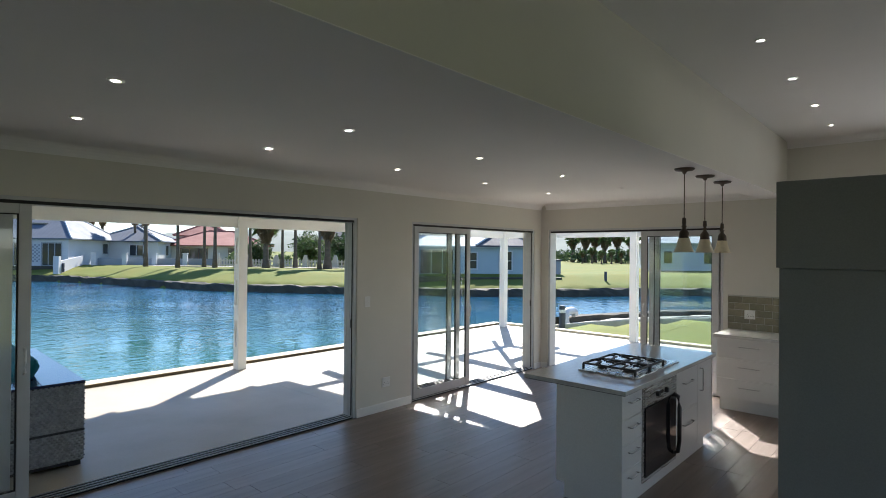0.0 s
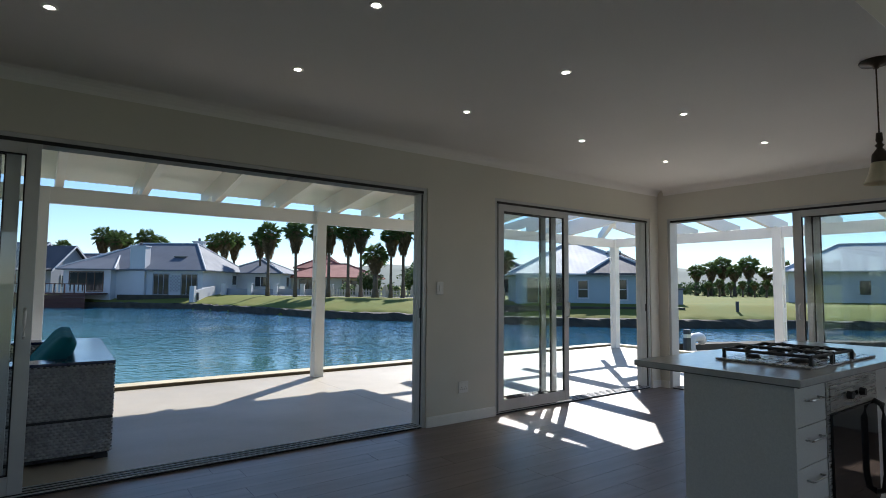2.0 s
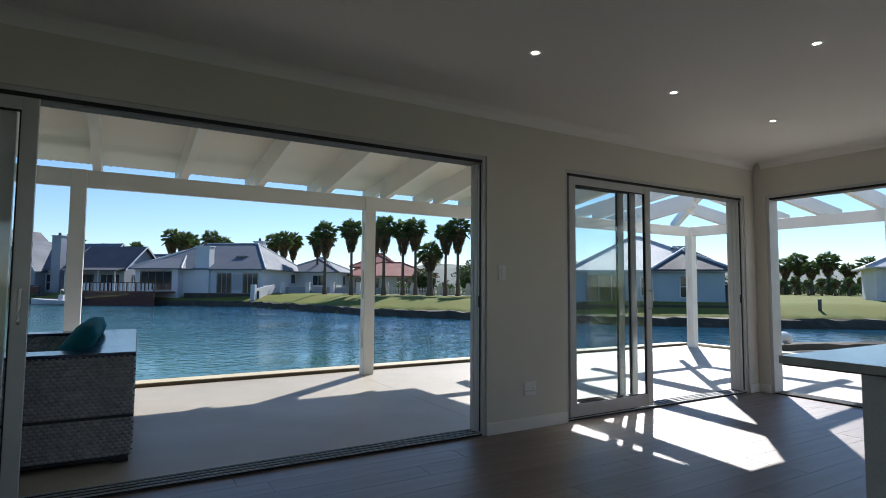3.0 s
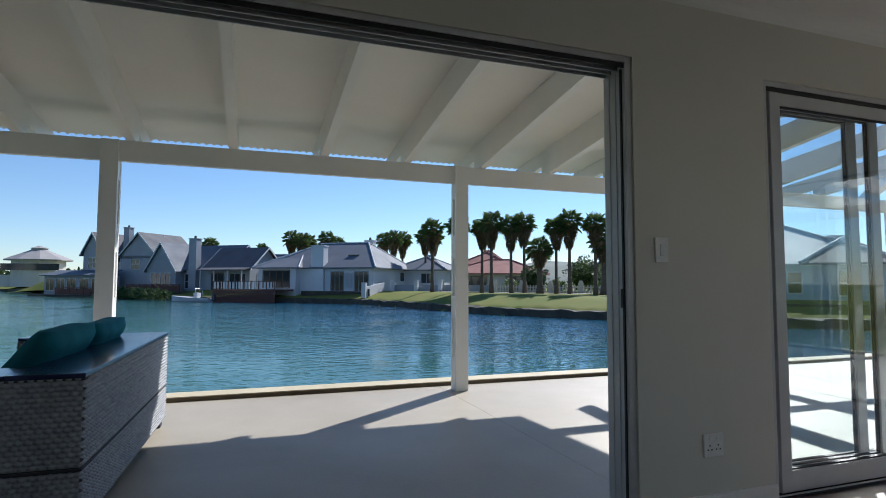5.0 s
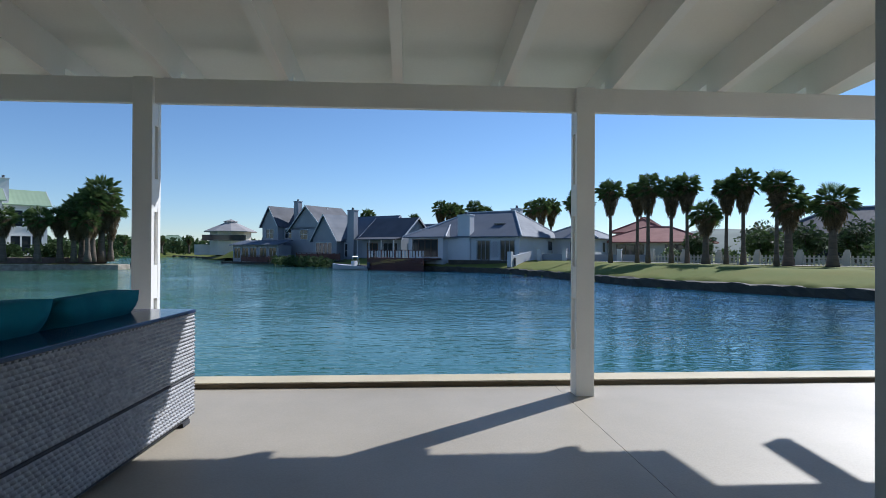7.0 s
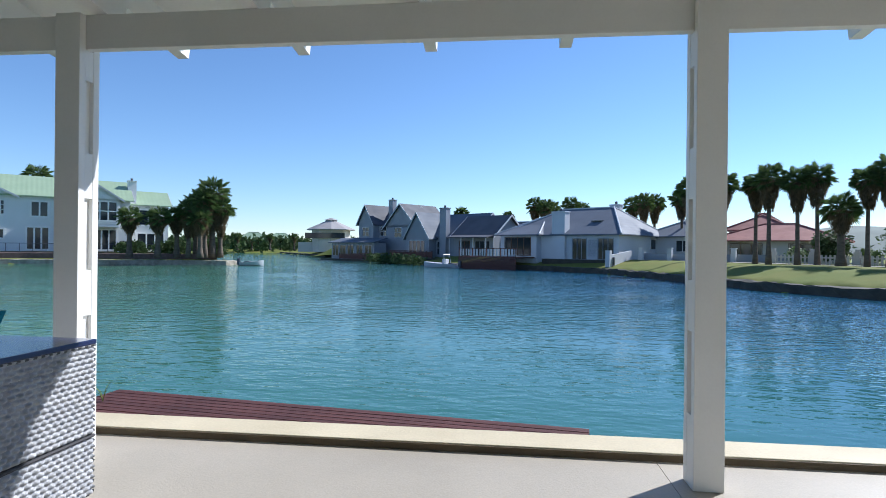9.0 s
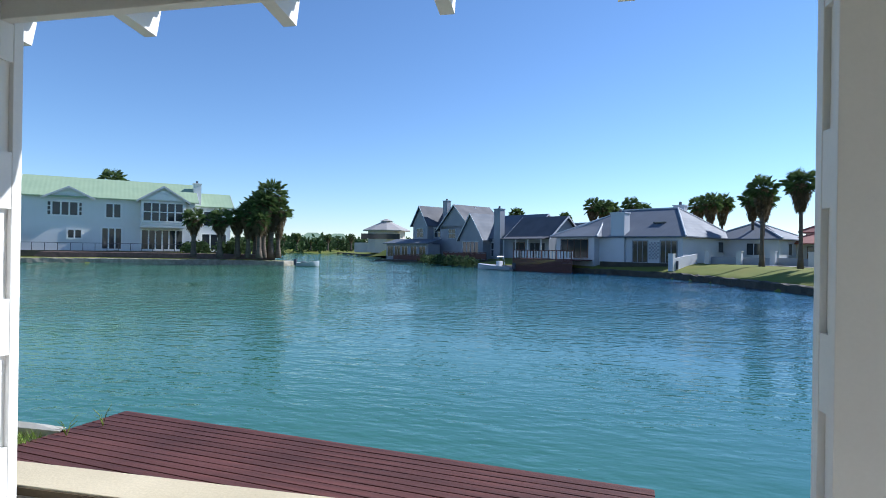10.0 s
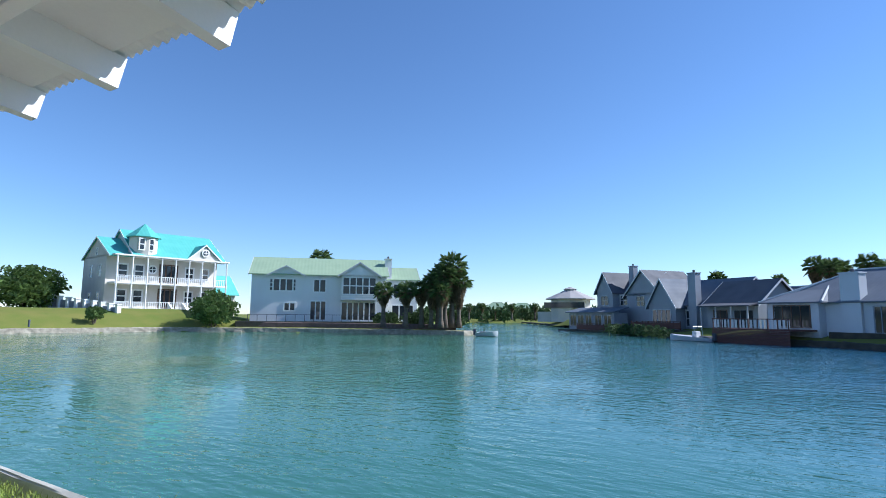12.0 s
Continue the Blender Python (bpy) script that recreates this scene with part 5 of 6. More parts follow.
prism(b, [(13.0, 6.6), (17.0, 6.6), (15.0, 7.9)], "y", -1.78, -1.71)
part("gable_fret", b, M_PLASTIC, h6, "white fretwork in the gable")
block(h6, -1.5, 24, -2.6, 0, -1.0, -0.05, M_ROCK, "terrace")
for k in range(20):
    part("baluster_post", boxes((0.0 + 1.25 * k, 0.07 + 1.25 * k, -2.5, -2.43, -0.05, 0.9)), M_ROOFD, h6)
part("railing", boxes((0, 24, -2.49, -2.44, 0.86, 0.92)), M_ROOFD, h6)

# beige house with turquoise roof and two verandas
h7 = thing("house", pose(-84.8, 44.3, 2.2, 0, 0, 80), "beige three-level house with a turquoise roof and verandas", "house")
HL = 16.2
block(h7, 0, HL, 0, 10, -2.5, 7.4, M_HBEIGE)
gable(h7, 0, 2.9, -1.6, 10, 7.2, 10.2, "x", 0.25, M_ROOFT, M_HBEIGE, barge=M_HBRIGHT)
gable(h7, 2.9, HL, -2.2, 10, 7.4, 11.6, "x", 0.3, M_ROOFT, M_HBEIGE, barge=M_HBRIGHT)
gable(h7, 10.4, 15.6, -2.4, 4, 7.4, 9.7, "y", 0.25, M_ROOFT, M_HBEIGE, barge=M_HBRIGHT)
b = bmesh.new()
lathe(b, [(2.0, 7.5), (2.0, 10.2)], 8, (4.6, -0.4, 0))
part("turret_wall", b, M_HBEIGE, h7)
b = bmesh.new()
lathe(b, [(0, 10.15), (2.45, 10.15), (2.45, 10.25), (0.05, 12.3)], 8, (4.6, -0.4, 0))
part("turret_roof", b, M_ROOFT, h7)
for q in (3.7, 5.0):
    win(h7, "x", -2.3, q - 0.3, q + 0.3, 8.3, 9.8, 1, 2, M_HBRIGHT, border=0.16)
for z in (-0.2, 3.5):
    part("veranda_floor", boxes((0.4, HL + 0.6, -2.6, 0, z - 0.25, z)), M_HBRIGHT, h7, "white painted veranda floor edge")
    rail = part("railing", boxes((0.4, HL + 0.6, -2.58, -2.52, z + 0.85, z + 0.93)), M_HBRIGHT, h7)
    for q in range(54):
        part("baluster", boxes((0.5 + 0.3 * q, 0.59 + 0.3 * q, -2.57, -2.53, z, z + 0.85)), M_HBRIGHT, rail)
part("veranda_eave", boxes((0.2, HL + 0.8, -2.75, 0, 7.2, 7.4)), M_HBRIGHT, h7)
for q in range(9):
    bb = bmesh.new()
    tube(bb, [(0.6 + 2.0 * q, -2.55, -2.4), (0.6 + 2.0 * q, -2.55, 7.2)], 0.11, 8)
    part("column", bb, M_HBRIGHT, h7)
for z in (0.0, 3.7):
    for q in (2.2, 4.4, 11.8, 14.2):
        win(h7, "x", 0, q - 0.55, q + 0.55, z + 0.7, z + 2.4, 1, 2, M_HBRIGHT, border=0.2)
    win(h7, "x", 0, 7.4, 9.8, z + 0.05, z + 2.6, 3, 1, M_BROWN, border=0.2)
for cx, cy, cz, fr in ((13.0, -2.45, 8.5, 0.62), (6.2, 0.02, 5.6, 0.7)):
    bb = bmesh.new()
    tube(bb, [(cx, cy, cz), (cx, cy - 0.17, cz)], fr, 18)
    rw = part("round_window", bb, M_HBRIGHT, h7)
    bb = bmesh.new()
    tube(bb, [(cx, cy - 0.15, cz), (cx, cy - 0.21, cz)], fr * 0.66, 18)
    part("round_pane", bb, M_PANE, rw)
    part("glazing_bar", boxes((cx - fr * 0.66, cx + fr * 0.66, cy - 0.24, cy - 0.21, cz - 0.05, cz + 0.05), (cx - 0.05, cx + 0.05, cy - 0.24, cy - 0.21, cz + 0.05, cz + fr * 0.66), (cx - 0.05, cx + 0.05, cy - 0.24, cy - 0.21, cz - fr * 0.66, cz - 0.05)), M_HBRIGHT, rw)
for q in (2.4, 6.2):
    win(h7, "y", 0.0, q - 0.4, q + 0.4, 4.4, 6.0, 1, 2, M_HBRIGHT, out=-1, border=0.14)
    win(h7, "y", 0.0, q - 0.4, q + 0.4, 0.4, 2.0, 1, 2, M_HBRIGHT, out=-1, border=0.14)
win(h7, "y", 0.0, 4.0, 4.6, 7.6, 8.6, 1, 2, M_HBRIGHT, out=-1, border=0.1)
st = part("stair", boxes(*[(8.0, 9.8, -2.9 - 0.32 * q, -2.6 - 0.32 * q, -2.6, -0.3 - 0.19 * q) for q in range(11)]), M_HBEIGE, h7, "flight of pale garden steps")
for x0 in (7.7, 9.8):
    b = bmesh.new()
    prism(b, [(-2.6, -0.3), (-2.6, 0.7), (-6.2, -1.5), (-6.2, -2.6)], "x", x0, x0 + 0.25)
    part("stair_wall", b, M_HBRIGHT, st)
block(h7, HL + 0.2, HL + 5, 3, 9, -2.5, 2.6, M_HBEIGE, "annex_wall")
gable(h7, HL + 0.2, HL + 5, 2.6, 9, 2.6, 5.6, "x", 0.4, M_ROOFT, M_HBEIGE, barge=M_HBRIGHT)
win(h7, "x", 3, HL + 1.6, HL + 2.8, 0.4, 2.0, 1, 2, M_HBRIGHT, border=0.16)
win(h7, "x", 3, HL + 3.4, HL + 4.4, 0.4, 2.0, 1, 2, M_HBRIGHT, border=0.16)
block(h7, 0.5, HL + 0.8, -4.0, -2.7, -3.2, -1.0, M_PALEROCK, "terrace")
block(h7, HL - 4, HL + 3, -6.5, -4.0, -3.4, -1.6, M_ROCK, "terrace")
fw = thing("garden_wall", Matrix(), "white garden wall with pillars and dark slatted panels", "fence")
FP = [Vector((-3.7 + d * math.sin(radians(a)), 2.8 + d * math.cos(radians(a)), z)) for a, d, z in [(-67.3 + 0.62 * q, 97 - 1.3 * q, 2.1 - 0.17 * q) for q in range(10)]]
for q, p in enumerate(FP):
    part("pillar", boxes((p.x - 0.27, p.x + 0.27, p.y - 0.27, p.y + 0.27, p.z - 1.6, p.z + 1.75), (p.x - 0.34, p.x + 0.34, p.y - 0.34, p.y + 0.34, p.z + 1.75, p.z + 1.9)), M_HBRIGHT, fw)
    if q < 9:
        n_ = FP[q + 1]
        for u in range(1, 8):
            c = p.lerp(n_, u / 8)
            part("slat", boxes((c.x - 0.07, c.x + 0.07, c.y - 0.07, c.y + 0.07, c.z + 0.3, c.z + 1.4)), M_HGREY, fw)
        side = (n_ - p).cross(Vector((0, 0, 1))).normalized() * 0.12
        b = bmesh.new()
        ring = [[b.verts.new(v + o + Vector((0, 0, h_))) for o, h_ in ((side, -1.6), (side, 0.3), (-side, 0.3), (-side, -1.6))] for v in (p, n_)]
        for u in range(4):
            b.faces.new((ring[0][u], ring[0][(u + 1) % 4], ring[1][(u + 1) % 4], ring[1][u]))
        part("plinth", b, M_HBRIGHT, fw)

# far roofs at the end of the channel
for hd, d in ((-25.4, 236), (-22.8, 244)):
    q = thing("house", pose(-4.3 + d * math.sin(radians(hd)), 1.1 + d * math.cos(radians(hd)), 0, 0, 0, 20), "far house with a sage green roof", "house")
    block(q, -6, 6, 0, 8, -0.5, 4.0, M_HBEIGE)
    hip(q, -6, 6, 0, 8, 4.0, 7.2, 0.5, M_ROOFGR)
    win(q, "x", 0, -4, -1, 1.2, 3.0, 3, 1)
    win(q, "x", 0, 1, 4, 1.2, 3.0, 3, 1)

# red-roofed house behind the palms
h8 = thing("house", pose(24, 62, 0.1, 0, 0, ROW + 5), "house with terracotta tiled hipped roofs", "house")
block(h8, -6, 6, 0, 9, -0.5, 2.3, M_HBEIGE)
hip(h8, -6, 6, 0, 9, 2.3, 4.2, 0.6, M_ROOFR)
block(h8, -5, 1, 4, 11, 2.2, 3.6, M_HBEIGE)
hip(h8, -5, 1, 4, 11, 3.6, 5.6, 0.6, M_ROOFR)
win(h8, "x", 0, -4, -1, 0.4, 1.9, 3, 1, M_BROWN)
win(h8, "x", 0, 1.5, 4.5, 0.4, 1.9, 3, 1, M_BROWN)
h9 = thing("house", pose(40, 52, 0.1, 0, 0, -50), "grey house partly hidden behind palms", "house")
block(h9, -7, 7, 0, 9, -0.5, 3.0, M_HBEIGE)
hip(h9, -7, 7, 0, 9, 3.0, 6.0, 0.6, M_ROOFD)
win(h9, "x", 0, -5, 5, 0.5, 2.2, 6, 1, M_BROWN)

# pale blue house across the narrow channel
h10 = thing("house", pose(26.5, 19.5, 0.1, 0, 0, -40), "pale blue clad house with a pale steel roof", "house")
block(h10, -7.5, 2.2, 0, 9, -0.5, 2.2, M_HTEAL)
hip(h10, -7.5, 2.2, 0, 9, 2.2, 4.8, 0.5, M_ROOFW)
hip(h10, -2.2, 2.2, -0.3, 5, 2.25, 3.9, 0.4, M_ROOFD)
win(h10, "x", 0, -3.1, -2.4, 0.5, 1.7, 1, 2)
win(h10, "x", 0, -0.6, 0.3, 0.4, 1.8, 1, 2)
win(h10, "x", 0, -6.7, -4.2, 0.1, 1.9, 3, 1, M_HGREY)
block(h10, -8.6, 3.4, -2.4, 0, -1.2, -0.05, M_ROCK, "terrace")
h11 = thing("house", pose(46.9, 13.7, 0.0, 0, 0, -62), "white house with a pale steel hipped roof", "house")
block(h11, -3, 12, 0, 9, -0.5, 2.9, M_HWHITE)
hip(h11, -3, 12, 0, 9, 2.9, 5.4, 0.7, M_ROOFW)
win(h11, "x", 0, -1.6, -0.8, 0.9, 2.1, 1, 1)
win(h11, "x", 0, 2.0, 2.8, 0.9, 2.1, 1, 1)
win(h11, "x", 0, 5.0, 7.5, 0.9, 2.1, 3, 1)
sh = thing("utility_box", pose(29.0, 17.4, -0.2, 0, 0, -40), "grey metal utility cabinet on the lawn", "utility cabinet")
part("body", boxes((-0.9, 0.9, 0, 1.2, 0, 1.4), bevel=0.03), M_HGREY, sh)
part("lid", boxes((-0.98, 0.98, -0.08, 1.28, 1.4, 1.52), bevel=0.02), M_ROOFD, sh)
part("door", boxes((-0.8, 0.0, -0.02, 0, 0.1, 1.3)), M_HGREY, sh)

# ---- fences, paths and boats on the far bank ----
fc = thing("fence", pose(7.2, 57, 0.15, 0, 0, ROW), "white posts and low rail fence by the lawn", "fence")
for k, x in enumerate((1.4, 4.0, 6.6, 9.4, 12.4, 15.4)):
    part("pillar", boxes((x, x + 0.42, 1.4 + 0.55 * k, 1.82 + 0.55 * k, -0.4, 1.25), (x - 0.05, x + 0.47, 1.35 + 0.55 * k, 1.87 + 0.55 * k, 1.25, 1.33)), M_HWHITE, fc)
    if k:
        part("panel", boxes((x - 2.6, x, 1.5 + 0.55 * k, 1.62 + 0.55 * k, -0.2, 0.75)), M_HGREY, fc, "low grey slatted panel")
part("ramp_wall", boxes((0.3, 0.75, -3.4, -2.95, -0.6, 1.0)), M_HWHITE, fc, "white gate pillar")
b = bmesh.new()
prism(b, [(-3.0, -0.5), (1.4, -0.5), (1.4, 1.0), (-3.0, 0.55)], "x", 0.5, 0.7)
part("ramp_wall", b, M_HWHITE, fc)
pf = thing("picket_fence", pose(18, 49, 0.2, 0, 0, -52), "pale weathered picket fence behind the palms", "fence")
for k in range(60):
    part("picket", boxes((0.30 * k, 0.30 * k + 0.14, 0, 0.03, -0.2, 0.75)), M_HBEIGE, pf)
part("rail", boxes((0, 18, 0.03, 0.07, 0.1, 0.2), (0, 18, 0.03, 0.07, 0.5, 0.6)), M_HBEIGE, pf)
for k in range(7):
    part("pillar", boxes((3 * k - 0.2, 3 * k + 0.2, -0.02, 0.35, -0.3, 1.0), (3 * k - 0.14, 3 * k + 0.14, 0.05, 0.28, 1.0, 1.2)), M_HBEIGE, pf)
road = thing("road", Matrix(), "pale gravel path behind the lawn", "road", kind="structure")
bb = bmesh.new()
la = [p for p, d in along([(11, 57.5), (16.5, 47.2), (23.5, 36.5), (34, 27)], 2)]
lb = [p for p, d in along([(12.2, 58.2), (17.7, 47.9), (24.7, 37.2), (35, 28)], 2)]
va = [bb.verts.new((p.x, p.y, 0.235)) for p in la]
vb = [bb.verts.new((p.x, p.y, 0.235)) for p in lb]
for i in range(min(len(va), len(vb)) - 1):
    bb.faces.new((va[i], va[i + 1], vb[i + 1], vb[i]))
part("surface", bb, M_ROAD, road)


def boat(x, y, rz, l_=4.2, canopy=False):
    t = thing("motor_boat", pose(x, y, ZW, 0, 0, rz), "small white moored motor boat", "boat", "moored boats")
    bb = bmesh.new()
    rows = []
    for k in range(9):
        u = k / 8
        w = 0.85 * (1 - max(0, u - 0.55) ** 2 * 4.6)
        z = 0.42 + 0.25 * u * u
        rows.append([bb.verts.new(p) for p in ((u * l_, -w, z), (u * l_, -w * 0.75, 0.05), (u * l_, 0, -0.12), (u * l_, w * 0.75, 0.05), (u * l_, w, z), (u * l_, w * 0.86, z), (u * l_, 0, z - 0.2), (u * l_, -w * 0.86, z))])
    for u, v in zip(rows, rows[1:]):
        for i in range(8):
            bb.faces.new((u[i], v[i], v[(i + 1) % 8], u[(i + 1) % 8]))
    bb.faces.new(rows[0])
    bb.faces.new(rows[-1][::-1])
    part("hull", bb, M_HWHITE, t)
    if l_ > 3:
        part("console", boxes((1.6, 2.1, -0.35, 0.35, 0.35, 1.0), bevel=0.05), M_HWHITE, t)
    part("outboard_motor", boxes((-0.35, 0.0, -0.16, 0.16, 0.1, 0.85), bevel=0.06), M_ROOFD, t)
    part("seat", boxes((0.5, 1.1, -0.6, 0.6, 0.35, 0.55), bevel=0.04), M_ROOFD, t)
    if l_ > 4.5:
        bb = bmesh.new()
        tube(bb, [(1.5, -0.6, 0.45), (1.7, -0.6, 1.5), (1.7, 0.6, 1.5), (1.5, 0.6, 0.45)], 0.03, 6)
        part("roll_bar", bb, M_STEEL, t)
    return t


boat(-9.4, 64.0, 150, 5.0)
boat(-34.6, 61.4, 20, 2.6)
boat(-33, 100, 120)
boat(-35.5, 105, 120)

# steps and jetties on the left shore
for x, y, rz, w in ((-72.6, 46.6, 52, 5.5), (-66.5, 52.0, 42, 3.4)):
    t = thing("slipway", pose(x, y, -0.75, 0, 0, rz), "dark timber slipway at the water", "slipway")
    part("deck", boxes((0, w, -1.0, 1.6, 0.0, 0.25)), M_ROCK, t)
    for k in range(3):
        part("step", boxes((0.3, 1.3, -1.3 - 0.2 * k, -1.0 - 0.2 * k, -0.15 - 0.16 * k, 0.05 - 0.16 * k)), M_CONC, t)

M_BRICK = mk("brown_garden_brick", (0.15, 0.10, 0.085), (0.10, 0.07, 0.06), 2.5, 0.85, 0.5, 14)
bank_strip("retaining_wall", [(-38.5, 63.0), (-47.9, 61.4), (-58.5, 58.0), (-65.2, 53.2)], -0.9, 0.22, 0.5, M_BRICK, "brown brick retaining wall above the stone bank", 0.03, 0.6)

# drain pipe and lawn lamp by the near shore
pp = thing("drain_pipe", pose(8.9, 4.6, -0.62), "bent grey plastic drain pipe on the shore", "pipe")
bb = bmesh.new()
tube(bb, [(0, 0, -0.2), (0, 0, 0.25), (0.03, 0.02, 0.36), (0.14, 0.05, 0.44), (0.3, 0.08, 0.46), (0.75, 0.15, 0.46), (0.9, 0.17, 0.42), (0.98, 0.18, 0.3)], 0.13, 14)
part("bend", bb, M_PIPE, pp, smooth=True)
bb = bmesh.new()
lathe(bb, [(0.16, 0.02), (0.16, 0.14)], 14)
part("collar", bb, M_PIPE, pp)
lb_ = thing("bollard", pose(8.0, 4.2, -0.62), "dark green bollard light on the lawn", "bollard")
bb = bmesh.new()
lathe(bb, [(0, 0.78), (0.09, 0.78), (0.10, 0.72), (0.10, 0.0)], 12)
part("tube", bb, M_ROOFD, lb_)
bb = bmesh.new()
lathe(bb, [(0.102, 0.55), (0.102, 0.65)], 12)
part("lens", bb, M_PLASTIC, lb_)
bank_strip("groyne", [(9.4, 5.35), (12.0, 4.6), (15.5, 2.9), (20.5, -2.0), (29, -12)], -1.4, -0.40, 0.45, M_ROCK, "low dark stone wall along the near shore", 0.07, 0.35)
bank_strip("sand_strip", [(9.3, 4.75), (12.0, 4.0), (15.3, 2.3), (20.2, -2.6), (28.5, -12.5)], -1.4, -0.55, 0.35, M_LIP, "pale sandy strip before the stone wall", 0.06, 0.35)
for x, y in ((5.2, 53.6), (29, 12.5), (-74, 30)):
    t = thing("bollard", pose(x + 1.0, y + 0.8, -0.3), "short dark garden bollard light", "bollard", "garden bollards")
    bb = bmesh.new()
    lathe(bb, [(0, 0.8), (0.10, 0.8), (0.10, 0.0)], 10)
    part("tube", bb, M_ROOFD, t)

# ---- palms, trees and hedges ----
pa = palm("tall fan palm with a brown skirt of dead fronds", 6.7, 1.32, 50, 1.6, "palms by the red-roofed house", 3)
pb = palm("tall fan palm with a brown skirt of dead fronds", 6.4, 1.28, 46, 1.7, "palms by the red-roofed house", 5)
pc = palm("stout fan palm with a full green crown", 3.6, 1.22, 40, 1.2, "short palms", 8, 0.24)

pd = palm("bushy fan palm with fronds hanging low", 5.4, 1.5, 46, 2.0, "palms at the green-roofed house", 12, 0.26)


def polar(eye, hd, d):
    return eye[0] + d * math.sin(radians(hd)), eye[1] + d * math.cos(radians(hd))


E6, E7, E9, E12, E2 = (-4.9, -1.16), (-4.73, -0.85), (-4.3, 1.09), (-3.67, 2.79), (-6.45, -3.93)


def put(src, eye, hd, d, s=1.0, z=0.1, first=[]):
    x, y = polar(eye, hd, d)
    m = pose(x, y, z, 0, 0, random.uniform(0, 360)) @ Matrix.Diagonal((s, s, s, 1))
    return copy_thing(src, m)


random.seed(11)
pd.matrix_basis = pose(*polar(E9, -30.7, 73), -0.2)
pa.matrix_basis = pose(*polar(E7, 20.7, 52), 0.1) @ Matrix.Diagonal((0.97, 0.97, 0.97, 1))
pb.matrix_basis = pose(*polar(E7, 24.2, 51), 0.1, 0, 0, 70) @ Matrix.Diagonal((1.05, 1.05, 1.05, 1))
pc.matrix_basis = pose(*polar(E7, 29.3, 49), 0.1) @ Matrix.Diagonal((1.15, 1.15, 1.15, 1))
for src, hd, d, s in ((pa, 23.2, 53, 0.99), (pb, 26.3, 51, 0.95), (pa, 27.7, 51, 1.02), (pa, 31.0, 49, 0.93), (pb, 32.4, 49, 0.97), (pa, 35.0, 47, 0.94), (pc, 35.9, 48, 1.15), (pc, 39.1, 47, 1.12),
                       (pb, 17.9, 55, 0.97), (pc, 43.5, 46, 0.9)):
    put(src, E7, hd, d, s)
# behind the white bungalow
for hd, d, s, z in ((3.3, 92, 1.95, 0), (4.3, 90, 1.85, 0), (5.0, 94, 1.95, 0), (6.9, 92, 1.95, 0), (8.0, 94, 1.9, 0), (12.9, 82, 1.75, 0), (13.9, 80, 1.8, 0), (14.9, 84, 1.85, 0), (-4.4, 120, 2.15, 0), (-1.9, 120, 1.75, 0), (0.5, 118, 1.85, 0)):
    put((pa, pb)[int(hd * 10) % 2], E9, hd, d, s * 0.64, z)
for hd, d, s in ((17.4, 66, 1.05), (18.2, 64, 1.0)):
    put(pa, E9, hd, d, s)
# clump at the end of the green-roofed house
for hd, d, s in ((-32.0, 70, 1.5), (-33.0, 71, 1.15), (-30.6, 70, 1.8), (-29.9, 71, 2.1), (-34.6, 70, 1.1), (-36.9, 71, 1.1), (-31.0, 69, 1.1), (-31.3, 72, 1.7), (-29.2, 71, 1.6)):
    put(pc if s < 1.2 else pd, E9, hd + 0.7, d, s if s < 1.2 else s * 0.68, -0.2)
put(pb, E12, -43.9, 95, 1.55)
put(pa, E12, -43.1, 96, 1.45)
# far channel end
for k in range(16):
    put(pc, E9, -29.5 + 0.75 * k + random.uniform(-0.3, 0.3), 200 + random.uniform(-12, 25), random.uniform(0.7, 1.15))

shrub("garden_shrub", (-68.4, 50.2, -0.6), (3.6, 3.6, 2.7), 5200, 0.26, M_LEAF, "large rounded green shrub leaning over the water")
shrub("tree", (-93, 38.5, 0.8), (5.4, 5.4, 4.0), 5200, 0.34, M_LEAF, "broad leafy green tree on the far lawn", "tree")
shrub("tree", (-96, 31, 0.8), (6.0, 5.0, 2.9), 4200, 0.34, M_LEAF, "broad leafy green tree on the far lawn", "tree")
shrub("garden_shrub", (-75.4, 38.6, 0.3), (1.3, 1.3, 1.0), 900, 0.22, M_LEAF, "small spiky shrub at the shore")
shrub("garden_shrub", (-50, 64, -0.4), (2.6, 1.8, 1.2), 1500, 0.22, M_LEAFD, "dark low shrub below the palms", group="shrubs below the palms")
shrub("garden_shrub", (-45, 64.5, -0.4), (3.2, 1.8, 1.3), 1800, 0.22, M_LEAFD, "dark low shrub below the palms", group="shrubs below the palms")
shrub("garden_shrub", (-40, 65, -0.4), (2.6, 1.8, 1.4), 1500, 0.22, M_LEAFD, "dark low shrub below the palms", group="shrubs below the palms")
for x, y, r in ((23, 45, 1.0), (26, 41, 1.2), (30.5, 38, 1.4), (21, 51, 1.0), (35, 37, 2.4), (27.5, 47, 2.6)):
    shrub("garden_shrub", (x, y, 0), (r * 1.1, r * 1.1, r * 0.85), int(500 * r), 0.2, M_LEAFD if r > 2 else M_LEAF, "rounded green garden shrub by the fence", group="shrubs by the fence")
for a, d, r, m in ((28.7, 55, 1.7, M_LEAFD), (33.9, 56, 2.0, M_LEAF), (37.3, 54, 2.1, M_LEAFD), (40.8, 56, 2.3, M_LEAFD)):
    x, y = polar(E7, a, d)
    shrub("garden_shrub", (x, y, 0), (r, r, r * 0.95), int(900 * r), 0.22, m, "tall leafy shrub behind the palms", group="shrubs behind the palms")
b = bmesh.new()
